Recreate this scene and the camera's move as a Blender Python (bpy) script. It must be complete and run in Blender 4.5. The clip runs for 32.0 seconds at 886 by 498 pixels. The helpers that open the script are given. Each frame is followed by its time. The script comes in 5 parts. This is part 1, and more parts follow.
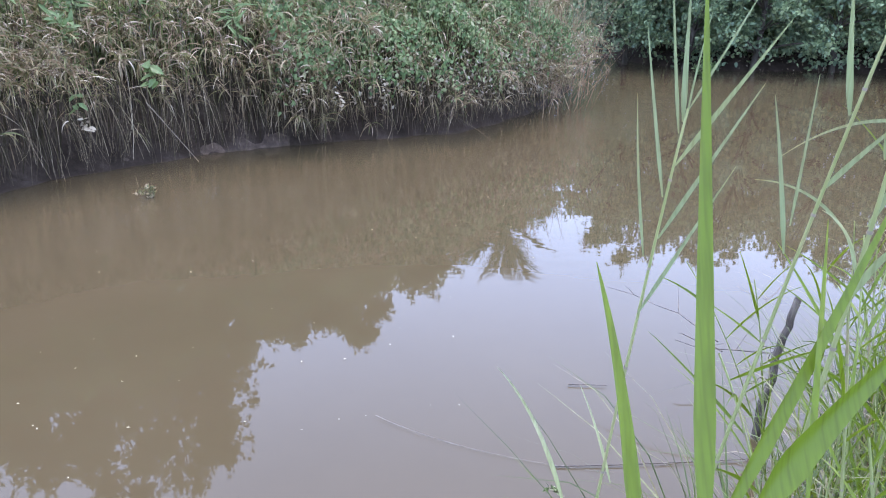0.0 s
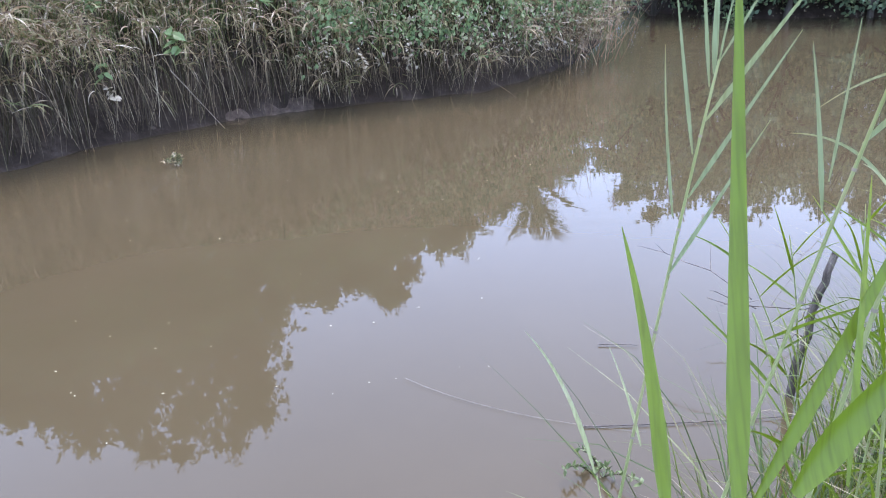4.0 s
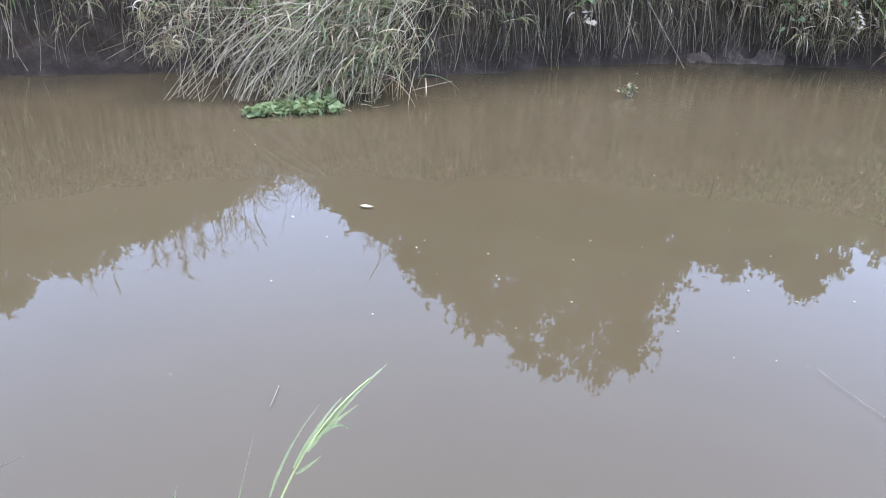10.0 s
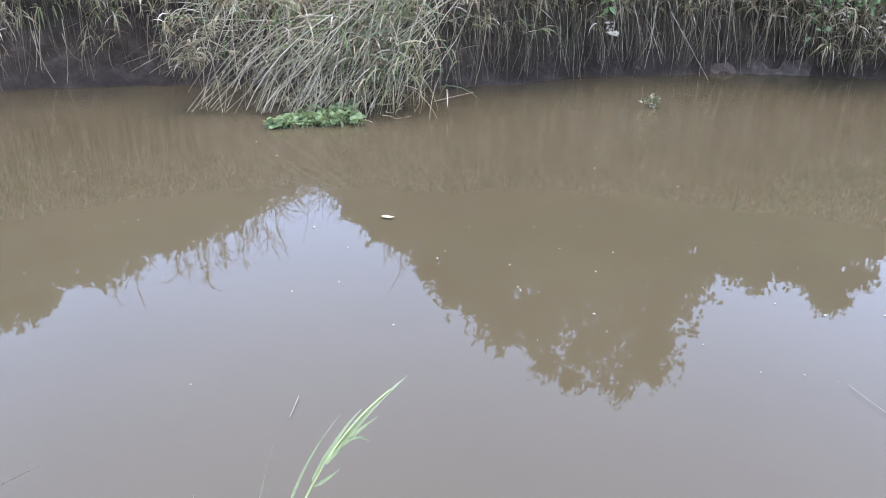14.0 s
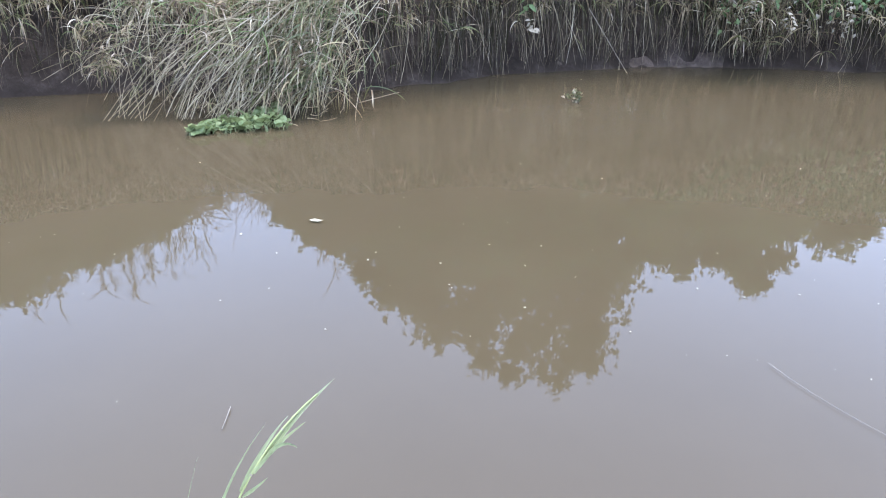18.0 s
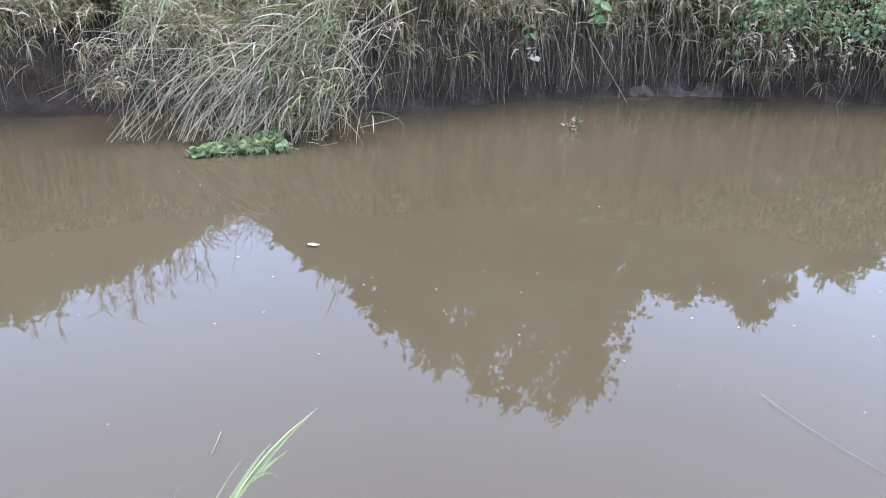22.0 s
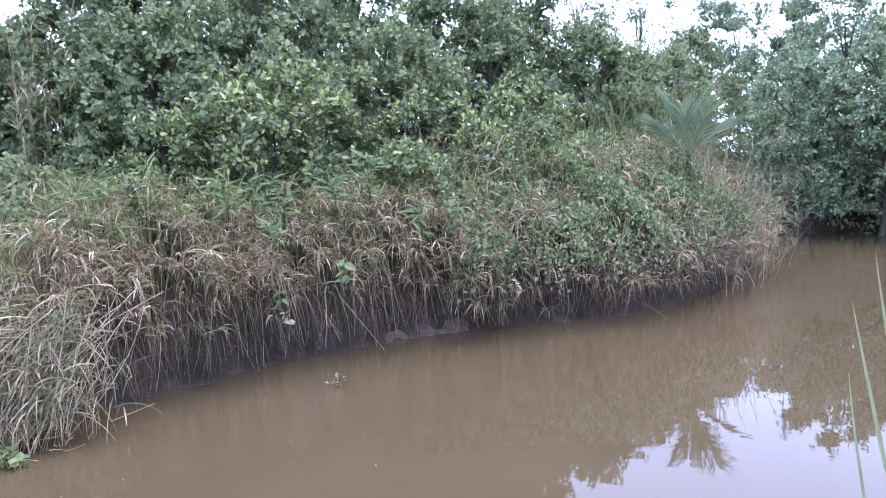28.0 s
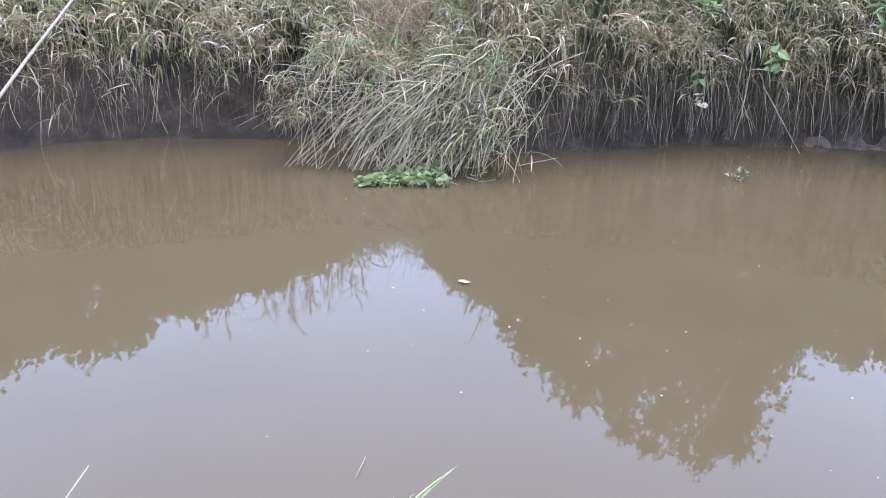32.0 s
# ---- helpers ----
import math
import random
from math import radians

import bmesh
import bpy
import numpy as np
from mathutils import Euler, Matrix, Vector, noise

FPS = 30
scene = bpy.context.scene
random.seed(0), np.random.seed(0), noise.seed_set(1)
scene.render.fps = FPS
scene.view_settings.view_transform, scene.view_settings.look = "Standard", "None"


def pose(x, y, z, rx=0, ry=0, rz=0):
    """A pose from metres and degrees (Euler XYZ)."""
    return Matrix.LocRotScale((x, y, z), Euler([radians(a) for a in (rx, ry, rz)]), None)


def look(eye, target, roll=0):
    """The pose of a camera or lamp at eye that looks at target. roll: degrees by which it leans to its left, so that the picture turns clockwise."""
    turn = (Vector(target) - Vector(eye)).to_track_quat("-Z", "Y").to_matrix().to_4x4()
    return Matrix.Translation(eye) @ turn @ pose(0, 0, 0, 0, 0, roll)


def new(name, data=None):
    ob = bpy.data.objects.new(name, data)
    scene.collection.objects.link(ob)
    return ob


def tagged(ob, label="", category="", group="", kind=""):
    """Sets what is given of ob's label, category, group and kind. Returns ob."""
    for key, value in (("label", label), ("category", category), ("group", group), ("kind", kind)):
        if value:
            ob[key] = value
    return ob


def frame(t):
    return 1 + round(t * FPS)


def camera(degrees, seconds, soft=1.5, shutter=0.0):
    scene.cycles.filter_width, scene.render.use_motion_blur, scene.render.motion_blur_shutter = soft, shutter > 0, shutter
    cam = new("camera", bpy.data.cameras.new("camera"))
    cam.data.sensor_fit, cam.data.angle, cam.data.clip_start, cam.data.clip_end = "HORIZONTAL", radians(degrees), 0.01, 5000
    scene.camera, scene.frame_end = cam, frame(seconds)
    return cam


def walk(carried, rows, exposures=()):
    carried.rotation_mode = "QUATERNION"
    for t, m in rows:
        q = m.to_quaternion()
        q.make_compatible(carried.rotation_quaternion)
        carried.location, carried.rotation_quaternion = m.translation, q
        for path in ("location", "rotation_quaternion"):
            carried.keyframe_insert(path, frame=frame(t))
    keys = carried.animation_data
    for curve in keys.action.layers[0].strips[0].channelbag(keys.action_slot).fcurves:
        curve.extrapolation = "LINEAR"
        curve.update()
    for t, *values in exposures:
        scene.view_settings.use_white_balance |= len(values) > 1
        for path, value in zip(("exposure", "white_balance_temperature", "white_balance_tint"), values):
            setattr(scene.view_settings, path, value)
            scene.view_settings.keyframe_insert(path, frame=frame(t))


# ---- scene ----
cam = camera(60.4, 32.0, soft=1.1)
PATH = [
    (0.0, (-0.077, -0.053, 2.168), (-0.050, 7.500, -0.468), 0.63),
    (0.5, (-0.051, -0.029, 2.169), (0.163, 7.548, -0.390), 0.04),
    (1.0, (-0.051, -0.036, 2.171), (0.033, 7.570, -0.308), -0.04),
    (1.5, (-0.072, -0.054, 2.177), (-0.023, 7.545, -0.323), -0.25),
    (2.0, (-0.075, -0.056, 2.178), (-0.109, 7.519, -0.394), -0.61),
    (2.5, (-0.057, -0.033, 2.166), (-0.108, 7.489, -0.556), -0.70),
    (4.5, (-0.074, -0.015, 2.162), (-0.659, 7.364, -0.870), -2.48),
    (5.0, (-0.098, -0.028, 2.169), (-1.401, 7.284, -0.800), -2.41),
    (5.5, (-0.122, -0.052, 2.159), (-2.132, 7.103, -0.802), -2.08),
    (6.0, (-0.137, -0.100, 2.135), (-2.911, 6.781, -0.855), -1.70),
    (6.5, (-0.144, -0.092, 2.125), (-3.284, 6.623, -0.885), -1.01),
    (7.0, (-0.165, -0.086, 2.124), (-3.526, 6.472, -0.990), -0.79),
    (7.5, (-0.174, -0.097, 2.116), (-3.459, 6.349, -1.295), 0.53),
    (8.0, (-0.185, -0.096, 2.105), (-3.661, 6.150, -1.489), 0.72),
    (8.5, (-0.197, -0.108, 2.097), (-3.892, 6.011, -1.495), 0.98),
    (9.0, (-0.206, -0.110, 2.111), (-4.237, 5.782, -1.498), 1.32),
    (9.5, (-0.221, -0.101, 2.106), (-4.348, 5.747, -1.468), 0.89),
    (10.0, (-0.197, -0.096, 2.113), (-4.246, 5.826, -1.426), 1.50),
    (10.5, (-0.198, -0.101, 2.114), (-4.274, 5.848, -1.348), 1.32),
    (11.0, (-0.193, -0.122, 2.110), (-4.384, 5.749, -1.350), 1.15),
    (11.5, (-0.192, -0.121, 2.121), (-4.406, 5.715, -1.367), 0.95),
    (12.0, (-0.201, -0.119, 2.114), (-4.435, 5.720, -1.346), 0.92),
    (12.5, (-0.199, -0.109, 2.106), (-4.467, 5.727, -1.318), 0.86),
    (13.0, (-0.200, -0.103, 2.111), (-4.471, 5.724, -1.325), 0.91),
    (13.5, (-0.212, -0.090, 2.100), (-4.482, 5.737, -1.338), 0.92),
    (15.5, (-0.209, -0.069, 2.093), (-4.355, 5.860, -1.322), 0.72),
    (16.0, (-0.203, -0.076, 2.090), (-4.279, 5.894, -1.337), 0.62),
    (16.5, (-0.196, -0.063, 2.096), (-4.149, 6.002, -1.306), 0.78),
    (17.0, (-0.179, -0.075, 2.099), (-4.069, 6.039, -1.290), -0.16),
    (17.5, (-0.187, -0.064, 2.100), (-3.900, 6.131, -1.342), 0.50),
    (18.0, (-0.183, -0.064, 2.097), (-3.877, 6.150, -1.328), 0.63),
    (18.5, (-0.179, -0.072, 2.095), (-3.945, 6.122, -1.289), 0.57),
    (19.0, (-0.164, -0.077, 2.115), (-3.985, 6.087, -1.263), 0.60),
    (19.5, (-0.178, -0.060, 2.104), (-4.077, 6.048, -1.283), 0.73),
    (20.0, (-0.182, -0.054, 2.097), (-4.153, 6.006, -1.295), 0.81),
    (20.5, (-0.189, -0.056, 2.085), (-4.199, 5.996, -1.275), 0.76),
    (21.0, (-0.183, -0.056, 2.092), (-4.211, 5.991, -1.256), 0.70),
    (21.5, (-0.178, -0.059, 2.094), (-4.205, 5.992, -1.248), 0.80),
    (22.0, (-0.148, -0.050, 2.118), (-3.916, 6.239, -1.082), 1.34),
    (22.5, (-0.109, -0.051, 2.135), (-3.375, 6.566, -0.957), 1.42),
    (23.0, (-0.081, -0.048, 2.146), (-3.030, 6.675, -1.032), 1.84),
    (23.5, (-0.061, -0.037, 2.185), (-2.478, 7.141, -0.389), 1.30),
    (24.0, (-0.001, -0.001, 2.206), (-1.571, 7.527, 0.001), -0.05),
    (24.5, (0.042, -0.006, 2.244), (-0.611, 7.723, 0.287), -1.29),
    (26.5, (-0.025, -0.041, 2.283), (0.089, 7.768, 0.547), -3.25),
    (27.0, (-0.065, -0.050, 2.325), (-0.648, 7.814, 0.980), -3.80),
    (27.5, (-0.126, -0.053, 2.353), (-1.543, 7.758, 1.363), -3.74),
    (28.0, (-0.112, -0.081, 2.356), (-1.874, 7.676, 1.504), -3.09),
    (28.5, (-0.047, -0.091, 2.361), (-2.264, 7.519, 1.277), -2.82),
    (29.0, (-0.034, -0.146, 2.356), (-2.795, 7.230, 0.951), -2.49),
    (29.5, (-0.053, -0.120, 2.329), (-3.245, 7.012, 0.612), -1.78),
    (30.0, (-0.047, -0.101, 2.348), (-3.728, 6.716, 0.349), -1.66),
    (30.5, (-0.030, -0.113, 2.341), (-4.066, 6.436, 0.145), -0.73),
    (31.0, (-0.055, -0.084, 2.324), (-4.379, 6.126, -0.271), -0.10),
    (31.5, (-0.095, -0.069, 2.302), (-4.881, 5.665, -0.565), -0.04),
    (32.0, (-0.112, -0.116, 2.280), (-5.178, 5.303, -0.714), 1.43),
]
EXPOSURES = [(0.0, 0.12, 6520, 20), (2, 0.12, 6520, 20), (5, 0.1, 6500, 18), (9, 0.24, 6440, 15.5), (22, 0.24, 6440, 15.5), (24, 0.22, 6450, 20), (26.5, 0.22, 6400, 27), (28, 0.26, 6400, 31), (29, 0.44, 6500, 32), (30, 0.55, 6550, 32), (31, 0.5, 6500, 26), (32, 0.37, 6460, 19)]
walk(cam, [(t, look(eye, target, roll)) for t, eye, target, roll in PATH], EXPOSURES)

# ---- world and light ----
SUN_EL, SUN_AZ = 72.0, -15.0          # degrees; azimuth from +y, positive to the left
world = bpy.data.worlds.new("overcast_sky")
scene.world = world
world.use_nodes = True
wn = world.node_tree.nodes
wl = world.node_tree.links
wn.clear()
sky = wn.new("ShaderNodeTexSky")
sky.sky_type = "NISHITA"
sky.sun_disc = False
sky.sun_elevation, sky.sun_rotation = radians(SUN_EL), radians(-SUN_AZ)
sky.dust_density, sky.air_density, sky.ozone_density = 3.0, 1.0, 1.0
cloud = wn.new("ShaderNodeMix")
cloud.data_type = "RGBA"
cloud.inputs["Factor"].default_value = 0.6
cloud.inputs["B"].default_value = (5.4, 7.5, 11.8, 1)   # even cloud veil
wl.new(sky.outputs["Color"], cloud.inputs["A"])
back = wn.new("ShaderNodeBackground")
back.inputs["Strength"].default_value = 0.54
wl.new(cloud.outputs["Result"], back.inputs["Color"])
wout = wn.new("ShaderNodeOutputWorld")
wl.new(back.outputs["Background"], wout.inputs["Surface"])
sun_data = bpy.data.lights.new("sun", "SUN")
sun_data.energy, sun_data.angle, sun_data.color = 2.3, radians(30), (1.0, 0.96, 0.9)
sun = new("sun", sun_data)
sun.matrix_world = look((-30 * math.sin(radians(SUN_AZ)), 30 * math.cos(radians(SUN_AZ)), 30 * math.tan(radians(SUN_EL))), (0, 0, 0))

# ---- materials ----


def nodes_of(name):
    m = bpy.data.materials.new(name)
    m.use_nodes = True
    n, l = m.node_tree.nodes, m.node_tree.links
    n.clear()
    return m, n, l


def ramp_node(n, stops, interpolation="LINEAR"):
    r = n.new("ShaderNodeValToRGB")
    r.color_ramp.interpolation = interpolation
    while len(r.color_ramp.elements) < len(stops):
        r.color_ramp.elements.new(0.5)
    for e, (p, c) in zip(r.color_ramp.elements, stops):
        e.position, e.color = p, (*c, 1)
    return r


def noise_node(n, l, scale, detail=4.0, rough=0.6, stretch=(1, 1, 1)):
    co = n.new("ShaderNodeTexCoord")
    mp = n.new("ShaderNodeMapping")
    mp.inputs["Scale"].default_value = stretch
    t = n.new("ShaderNodeTexNoise")
    t.inputs["Scale"].default_value, t.inputs["Detail"].default_value, t.inputs["Roughness"].default_value = scale, detail, rough
    l.new(co.outputs["Object"], mp.inputs["Vector"])
    l.new(mp.outputs["Vector"], t.inputs["Vector"])
    return t


def foliage(name, stops, through_light=0.3, rough=0.55, patch=2.0, gloss=0.3, veins=False):
    """Leaf or blade: colour by island along the stops, shifted in patches, mottled, with light passing through."""
    m, n, l = nodes_of(name)
    geo = n.new("ShaderNodeNewGeometry")
    big = noise_node(n, l, patch, 2.0)
    fine = noise_node(n, l, 240.0, 1.0, 0.5, (1, 0.15, 0.012)) if veins else noise_node(n, l, 38.0, 3.0, 0.7)
    mix = n.new("ShaderNodeMath")
    mix.operation = "MULTIPLY_ADD"
    l.new(big.outputs["Fac"], mix.inputs[0])
    mix.inputs[1].default_value = 0.9
    l.new(geo.outputs["Random Per Island"], mix.inputs[2])
    sub = n.new("ShaderNodeMath")
    sub.operation = "SUBTRACT"
    sub.use_clamp = True
    l.new(mix.outputs[0], sub.inputs[0])
    sub.inputs[1].default_value = 0.45
    ramp = ramp_node(n, stops)
    l.new(sub.outputs[0], ramp.inputs["Fac"])
    mottle = n.new("ShaderNodeMix")
    mottle.data_type, mottle.blend_type = "RGBA", "MULTIPLY"
    mottle.inputs["Factor"].default_value = 0.55
    shade = ramp_node(n, [(0.3, (0.55, 0.5, 0.42)), (0.6, (1.0, 1.0, 1.0))])
    l.new(fine.outputs["Fac"], shade.inputs["Fac"])
    l.new(ramp.outputs["Color"], mottle.inputs["A"])
    l.new(shade.outputs["Color"], mottle.inputs["B"])
    bsdf = n.new("ShaderNodeBsdfPrincipled")
    bsdf.inputs["Roughness"].default_value = rough
    bsdf.inputs["Specular IOR Level"].default_value = gloss
    l.new(mottle.outputs["Result"], bsdf.inputs["Base Color"])
    tr = n.new("ShaderNodeBsdfTranslucent")
    l.new(mottle.outputs["Result"], tr.inputs["Color"])
    both = n.new("ShaderNodeMixShader")
    both.inputs["Fac"].default_value = through_light
    l.new(bsdf.outputs["BSDF"], both.inputs[1])
    l.new(tr.outputs["BSDF"], both.inputs[2])
    out = n.new("ShaderNodeOutputMaterial")
    l.new(both.outputs["Shader"], out.inputs["Surface"])
    return m


def solid(name, stops, scale=6.0, rough=0.8, bump=0.3, stretch=(1, 1, 1), gloss=0.3, depth=0.02):
    m, n, l = nodes_of(name)
    a = noise_node(n, l, scale, 6.0, 0.65, stretch)
    b = noise_node(n, l, scale * 9, 5.0, 0.7, stretch)
    add = n.new("ShaderNodeMath")
    add.operation = "MULTIPLY_ADD"
    l.new(b.outputs["Fac"], add.inputs[0])
    add.inputs[1].default_value = 0.4
    l.new(a.outputs["Fac"], add.inputs[2])
    sub = n.new("ShaderNodeMath")
    sub.operation = "SUBTRACT"
    l.new(add.outputs[0], sub.inputs[0])
    sub.inputs[1].default_value = 0.2
    ramp = ramp_node(n, stops)
    l.new(sub.outputs[0], ramp.inputs["Fac"])
    bsdf = n.new("ShaderNodeBsdfPrincipled")
    bsdf.inputs["Roughness"].default_value = rough
    bsdf.inputs["Specular IOR Level"].default_value = gloss
    l.new(ramp.outputs["Color"], bsdf.inputs["Base Color"])
    bp = n.new("ShaderNodeBump")
    bp.inputs["Strength"].default_value, bp.inputs["Distance"].default_value = bump, depth
    l.new(add.outputs[0], bp.inputs["Height"])
    l.new(bp.outputs["Normal"], bsdf.inputs["Normal"])
    out = n.new("ShaderNodeOutputMaterial")
    l.new(bsdf.outputs["BSDF"], out.inputs["Surface"])
    return m


def water_material():
    m, n, l = nodes_of("muddy_water")
    silt = noise_node(n, l, 0.35, 5.0, 0.6, (1, 1, 1))
    ramp = ramp_node(n, [(0.3, (0.064, 0.0465, 0.0240)), (0.7, (0.076, 0.0560, 0.0300))])
    l.new(silt.outputs["Fac"], ramp.inputs["Fac"])
    bsdf = n.new("ShaderNodeBsdfPrincipled")
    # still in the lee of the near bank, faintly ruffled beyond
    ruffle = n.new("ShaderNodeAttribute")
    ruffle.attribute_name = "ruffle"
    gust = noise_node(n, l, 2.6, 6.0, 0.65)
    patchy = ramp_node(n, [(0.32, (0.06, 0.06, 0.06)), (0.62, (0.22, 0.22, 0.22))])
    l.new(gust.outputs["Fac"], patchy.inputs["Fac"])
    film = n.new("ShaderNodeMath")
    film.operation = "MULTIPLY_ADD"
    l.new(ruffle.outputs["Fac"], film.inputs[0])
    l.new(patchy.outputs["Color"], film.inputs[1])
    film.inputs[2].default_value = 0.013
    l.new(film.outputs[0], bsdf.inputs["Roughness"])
    bsdf.inputs["IOR"].default_value = 1.333
    l.new(ramp.outputs["Color"], bsdf.inputs["Base Color"])
    r1 = noise_node(n, l, 2.2, 2.0, 0.5, (1.0, 1.6, 1))
    r2 = noise_node(n, l, 19.0, 2.0, 0.5, (1.0, 1.5, 1))
    calm = noise_node(n, l, 0.25, 2.0, 0.5)
    amp = ramp_node(n, [(0.38, (0.25, 0.25, 0.25)), (0.62, (1, 1, 1))])
    l.new(calm.outputs["Fac"], amp.inputs["Fac"])
    mix = n.new("ShaderNodeMath")
    mix.operation = "MULTIPLY_ADD"
    l.new(r2.outputs["Fac"], mix.inputs[0])
    mix.inputs[1].default_value = 0.055
    l.new(r1.outputs["Fac"], mix.inputs[2])
    mul = n.new("ShaderNodeMath")
    mul.operation = "MULTIPLY"
    l.new(mix.outputs[0], mul.inputs[0])
    l.new(amp.outputs["Color"], mul.inputs[1])
    bp = n.new("ShaderNodeBump")
    bp.inputs["Strength"].default_value, bp.inputs["Distance"].default_value = 1.0, 0.0014
    l.new(mul.outputs[0], bp.inputs["Height"])
    l.new(bp.outputs["Normal"], bsdf.inputs["Normal"])
    out = n.new("ShaderNodeOutputMaterial")
    l.new(bsdf.outputs["BSDF"], out.inputs["Surface"])
    return m


STRAW, PALE, BROWN = (0.38, 0.30, 0.17), (0.56, 0.48, 0.35), (0.2, 0.14, 0.085)
OLIVE, GREEN = (0.16, 0.16, 0.08), (0.10, 0.135, 0.06)
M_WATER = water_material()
# brown mud, its albedo lowered to include the shade under the overhanging sedge
M_MUD_SHADED = solid("bank_mud_shaded", [(0.3, (0.020, 0.014, 0.010)), (0.52, (0.038, 0.028, 0.021)), (0.66, (0.065, 0.049, 0.038)), (0.8, (0.13, 0.10, 0.08))], 2.6, 0.85, 1.0, gloss=0.12, depth=0.05)
M_SEDGE = foliage("drying_sedge", [(0.0, (0.11, 0.13, 0.045)), (0.22, (0.2, 0.19, 0.08)), (0.38, (0.34, 0.275, 0.15)), (0.5, (0.17, 0.115, 0.07)), (0.6, (0.10, 0.07, 0.043)), (0.76, (0.39, 0.31, 0.185)), (0.88, (0.26, 0.175, 0.10)), (1.0, (0.64, 0.55, 0.41))], patch=5.0)
M_SEDGE_GREEN = foliage("green_sedge", [(0.0, (0.07, 0.11, 0.034)), (0.35, (0.115, 0.16, 0.05)), (0.62, (0.19, 0.24, 0.08)), (0.82, (0.26, 0.27, 0.12)), (1.0, (0.46, 0.41, 0.25))], patch=4.0)
# stem colour darkened to carry the shade beneath the leaf mantle
M_STEM_SHADED = foliage("sedge_stems_shaded", [(0.0, (0.0369, 0.0358, 0.02)), (0.6, (0.0632, 0.058, 0.0295)), (0.88, (0.0899, 0.0694, 0.0401)), (1.0, (0.19, 0.153, 0.0949))], 0.1, 0.8, gloss=0.15)
M_TUSSOCK = foliage("tussock_leaves", [(0.0, GREEN), (0.3, OLIVE), (0.55, (0.27, 0.27, 0.13)), (0.8, STRAW), (1.0, PALE)])
M_STRAW = foliage("bleached_straw", [(0.0, (0.12, 0.11, 0.05)), (0.2, (0.23, 0.185, 0.11)), (0.45, (0.45, 0.38, 0.25)), (0.62, (0.17, 0.13, 0.085)), (0.8, (0.36, 0.30, 0.19)), (1.0, (0.56, 0.49, 0.35))], 0.15, 0.75, 3.0, gloss=0.2)
M_VINE = foliage("vine_leaves", [(0.0, (0.0672, 0.113, 0.0473)), (0.4, (0.128, 0.198, 0.0819)), (0.74, (0.207, 0.282, 0.121)), (0.92, (0.302, 0.36, 0.179)), (1.0, (0.381, 0.384, 0.221))], 0.38, 0.6, 3.0, gloss=0.18)
M_CLIMBER = foliage("climber_leaves", [(0.0, (0.09, 0.13, 0.06)), (0.4, (0.16, 0.21, 0.09)), (0.8, (0.25, 0.29, 0.13)), (1.0, (0.36, 0.34, 0.22))], 0.4, 0.6, 2.5, gloss=0.18)
M_DRY_LEAF = foliage("dry_leaves", [(0.0, (0.17, 0.13, 0.085)), (0.5, (0.28, 0.235, 0.165)), (1.0, (0.48, 0.44, 0.35))], 0.25, 0.8, gloss=0.15)
M_SHRUB = foliage("glossy_shrub_leaves", [(0.0, (0.0748, 0.11, 0.053)), (0.5, (0.136, 0.194, 0.0796)), (0.78, (0.245, 0.311, 0.113)), (1.0, (0.49, 0.544, 0.185))], 0.35, 0.45, 1.2, gloss=0.55)
M_TREE = foliage("tree_leaves", [(0.0, (0.0941, 0.141, 0.0686)), (0.6, (0.18, 0.253, 0.115)), (1.0, (0.361, 0.414, 0.184))], 0.38, 0.5, 0.8, gloss=0.5)
M_FARBUSH = foliage("bush_leaves", [(0.0, (0.10, 0.158, 0.088)), (0.6, (0.18, 0.265, 0.138)), (1.0, (0.38, 0.465, 0.235))], 0.3, 0.48, 0.8, gloss=0.55)
M_PALM = foliage("palm_leaflets", [(0.0, (0.13, 0.20, 0.11)), (0.7, (0.20, 0.28, 0.16)), (1.0, (0.30, 0.35, 0.21))], 0.25, 0.4)
M_REED = foliage("reed_blades", [(0.0, (0.08, 0.135, 0.008)), (0.6, (0.135, 0.20, 0.013)), (1.0, (0.22, 0.27, 0.04))], 0.45, 0.35, 5.0, gloss=0.4, veins=True)
M_BANK_GRASS = foliage("bank_grass", [(0.0, (0.05, 0.075, 0.025)), (0.5, (0.10, 0.14, 0.04)), (0.8, (0.18, 0.22, 0.08)), (1.0, (0.3, 0.27, 0.15))], 0.3, 0.5, 4.0)
M_REED_PALE = foliage("pale_reed_blades", [(0.0, (0.19, 0.24, 0.10)), (0.6, (0.28, 0.32, 0.16)), (1.0, (0.43, 0.44, 0.30))], 0.45, 0.55, 5.0, gloss=0.2, veins=True)
M_REED_THIN = foliage("thin_reed_blades", [(0.0, (0.16, 0.215, 0.085)), (0.6, (0.24, 0.29, 0.14)), (1.0, (0.38, 0.41, 0.25))], 0.45, 0.5, 5.0, gloss=0.25, veins=True)
# dead brown, deepened in colour for the shade on the bank's face
M_STALK_SHADED = foliage("dead_stalks", [(0.0, (0.0562, 0.045, 0.0275)), (0.6, (0.106, 0.0825, 0.05)), (0.9, (0.175, 0.138, 0.0875)), (1.0, (0.325, 0.25, 0.163))], 0.1, 0.75)
M_REED_STEM = solid("reed_stems", [(0.3, (0.19, 0.225, 0.07)), (0.55, (0.28, 0.30, 0.12)), (0.75, (0.34, 0.23, 0.14))], 9.0, 0.5, 0.1, (1, 1, 0.2))
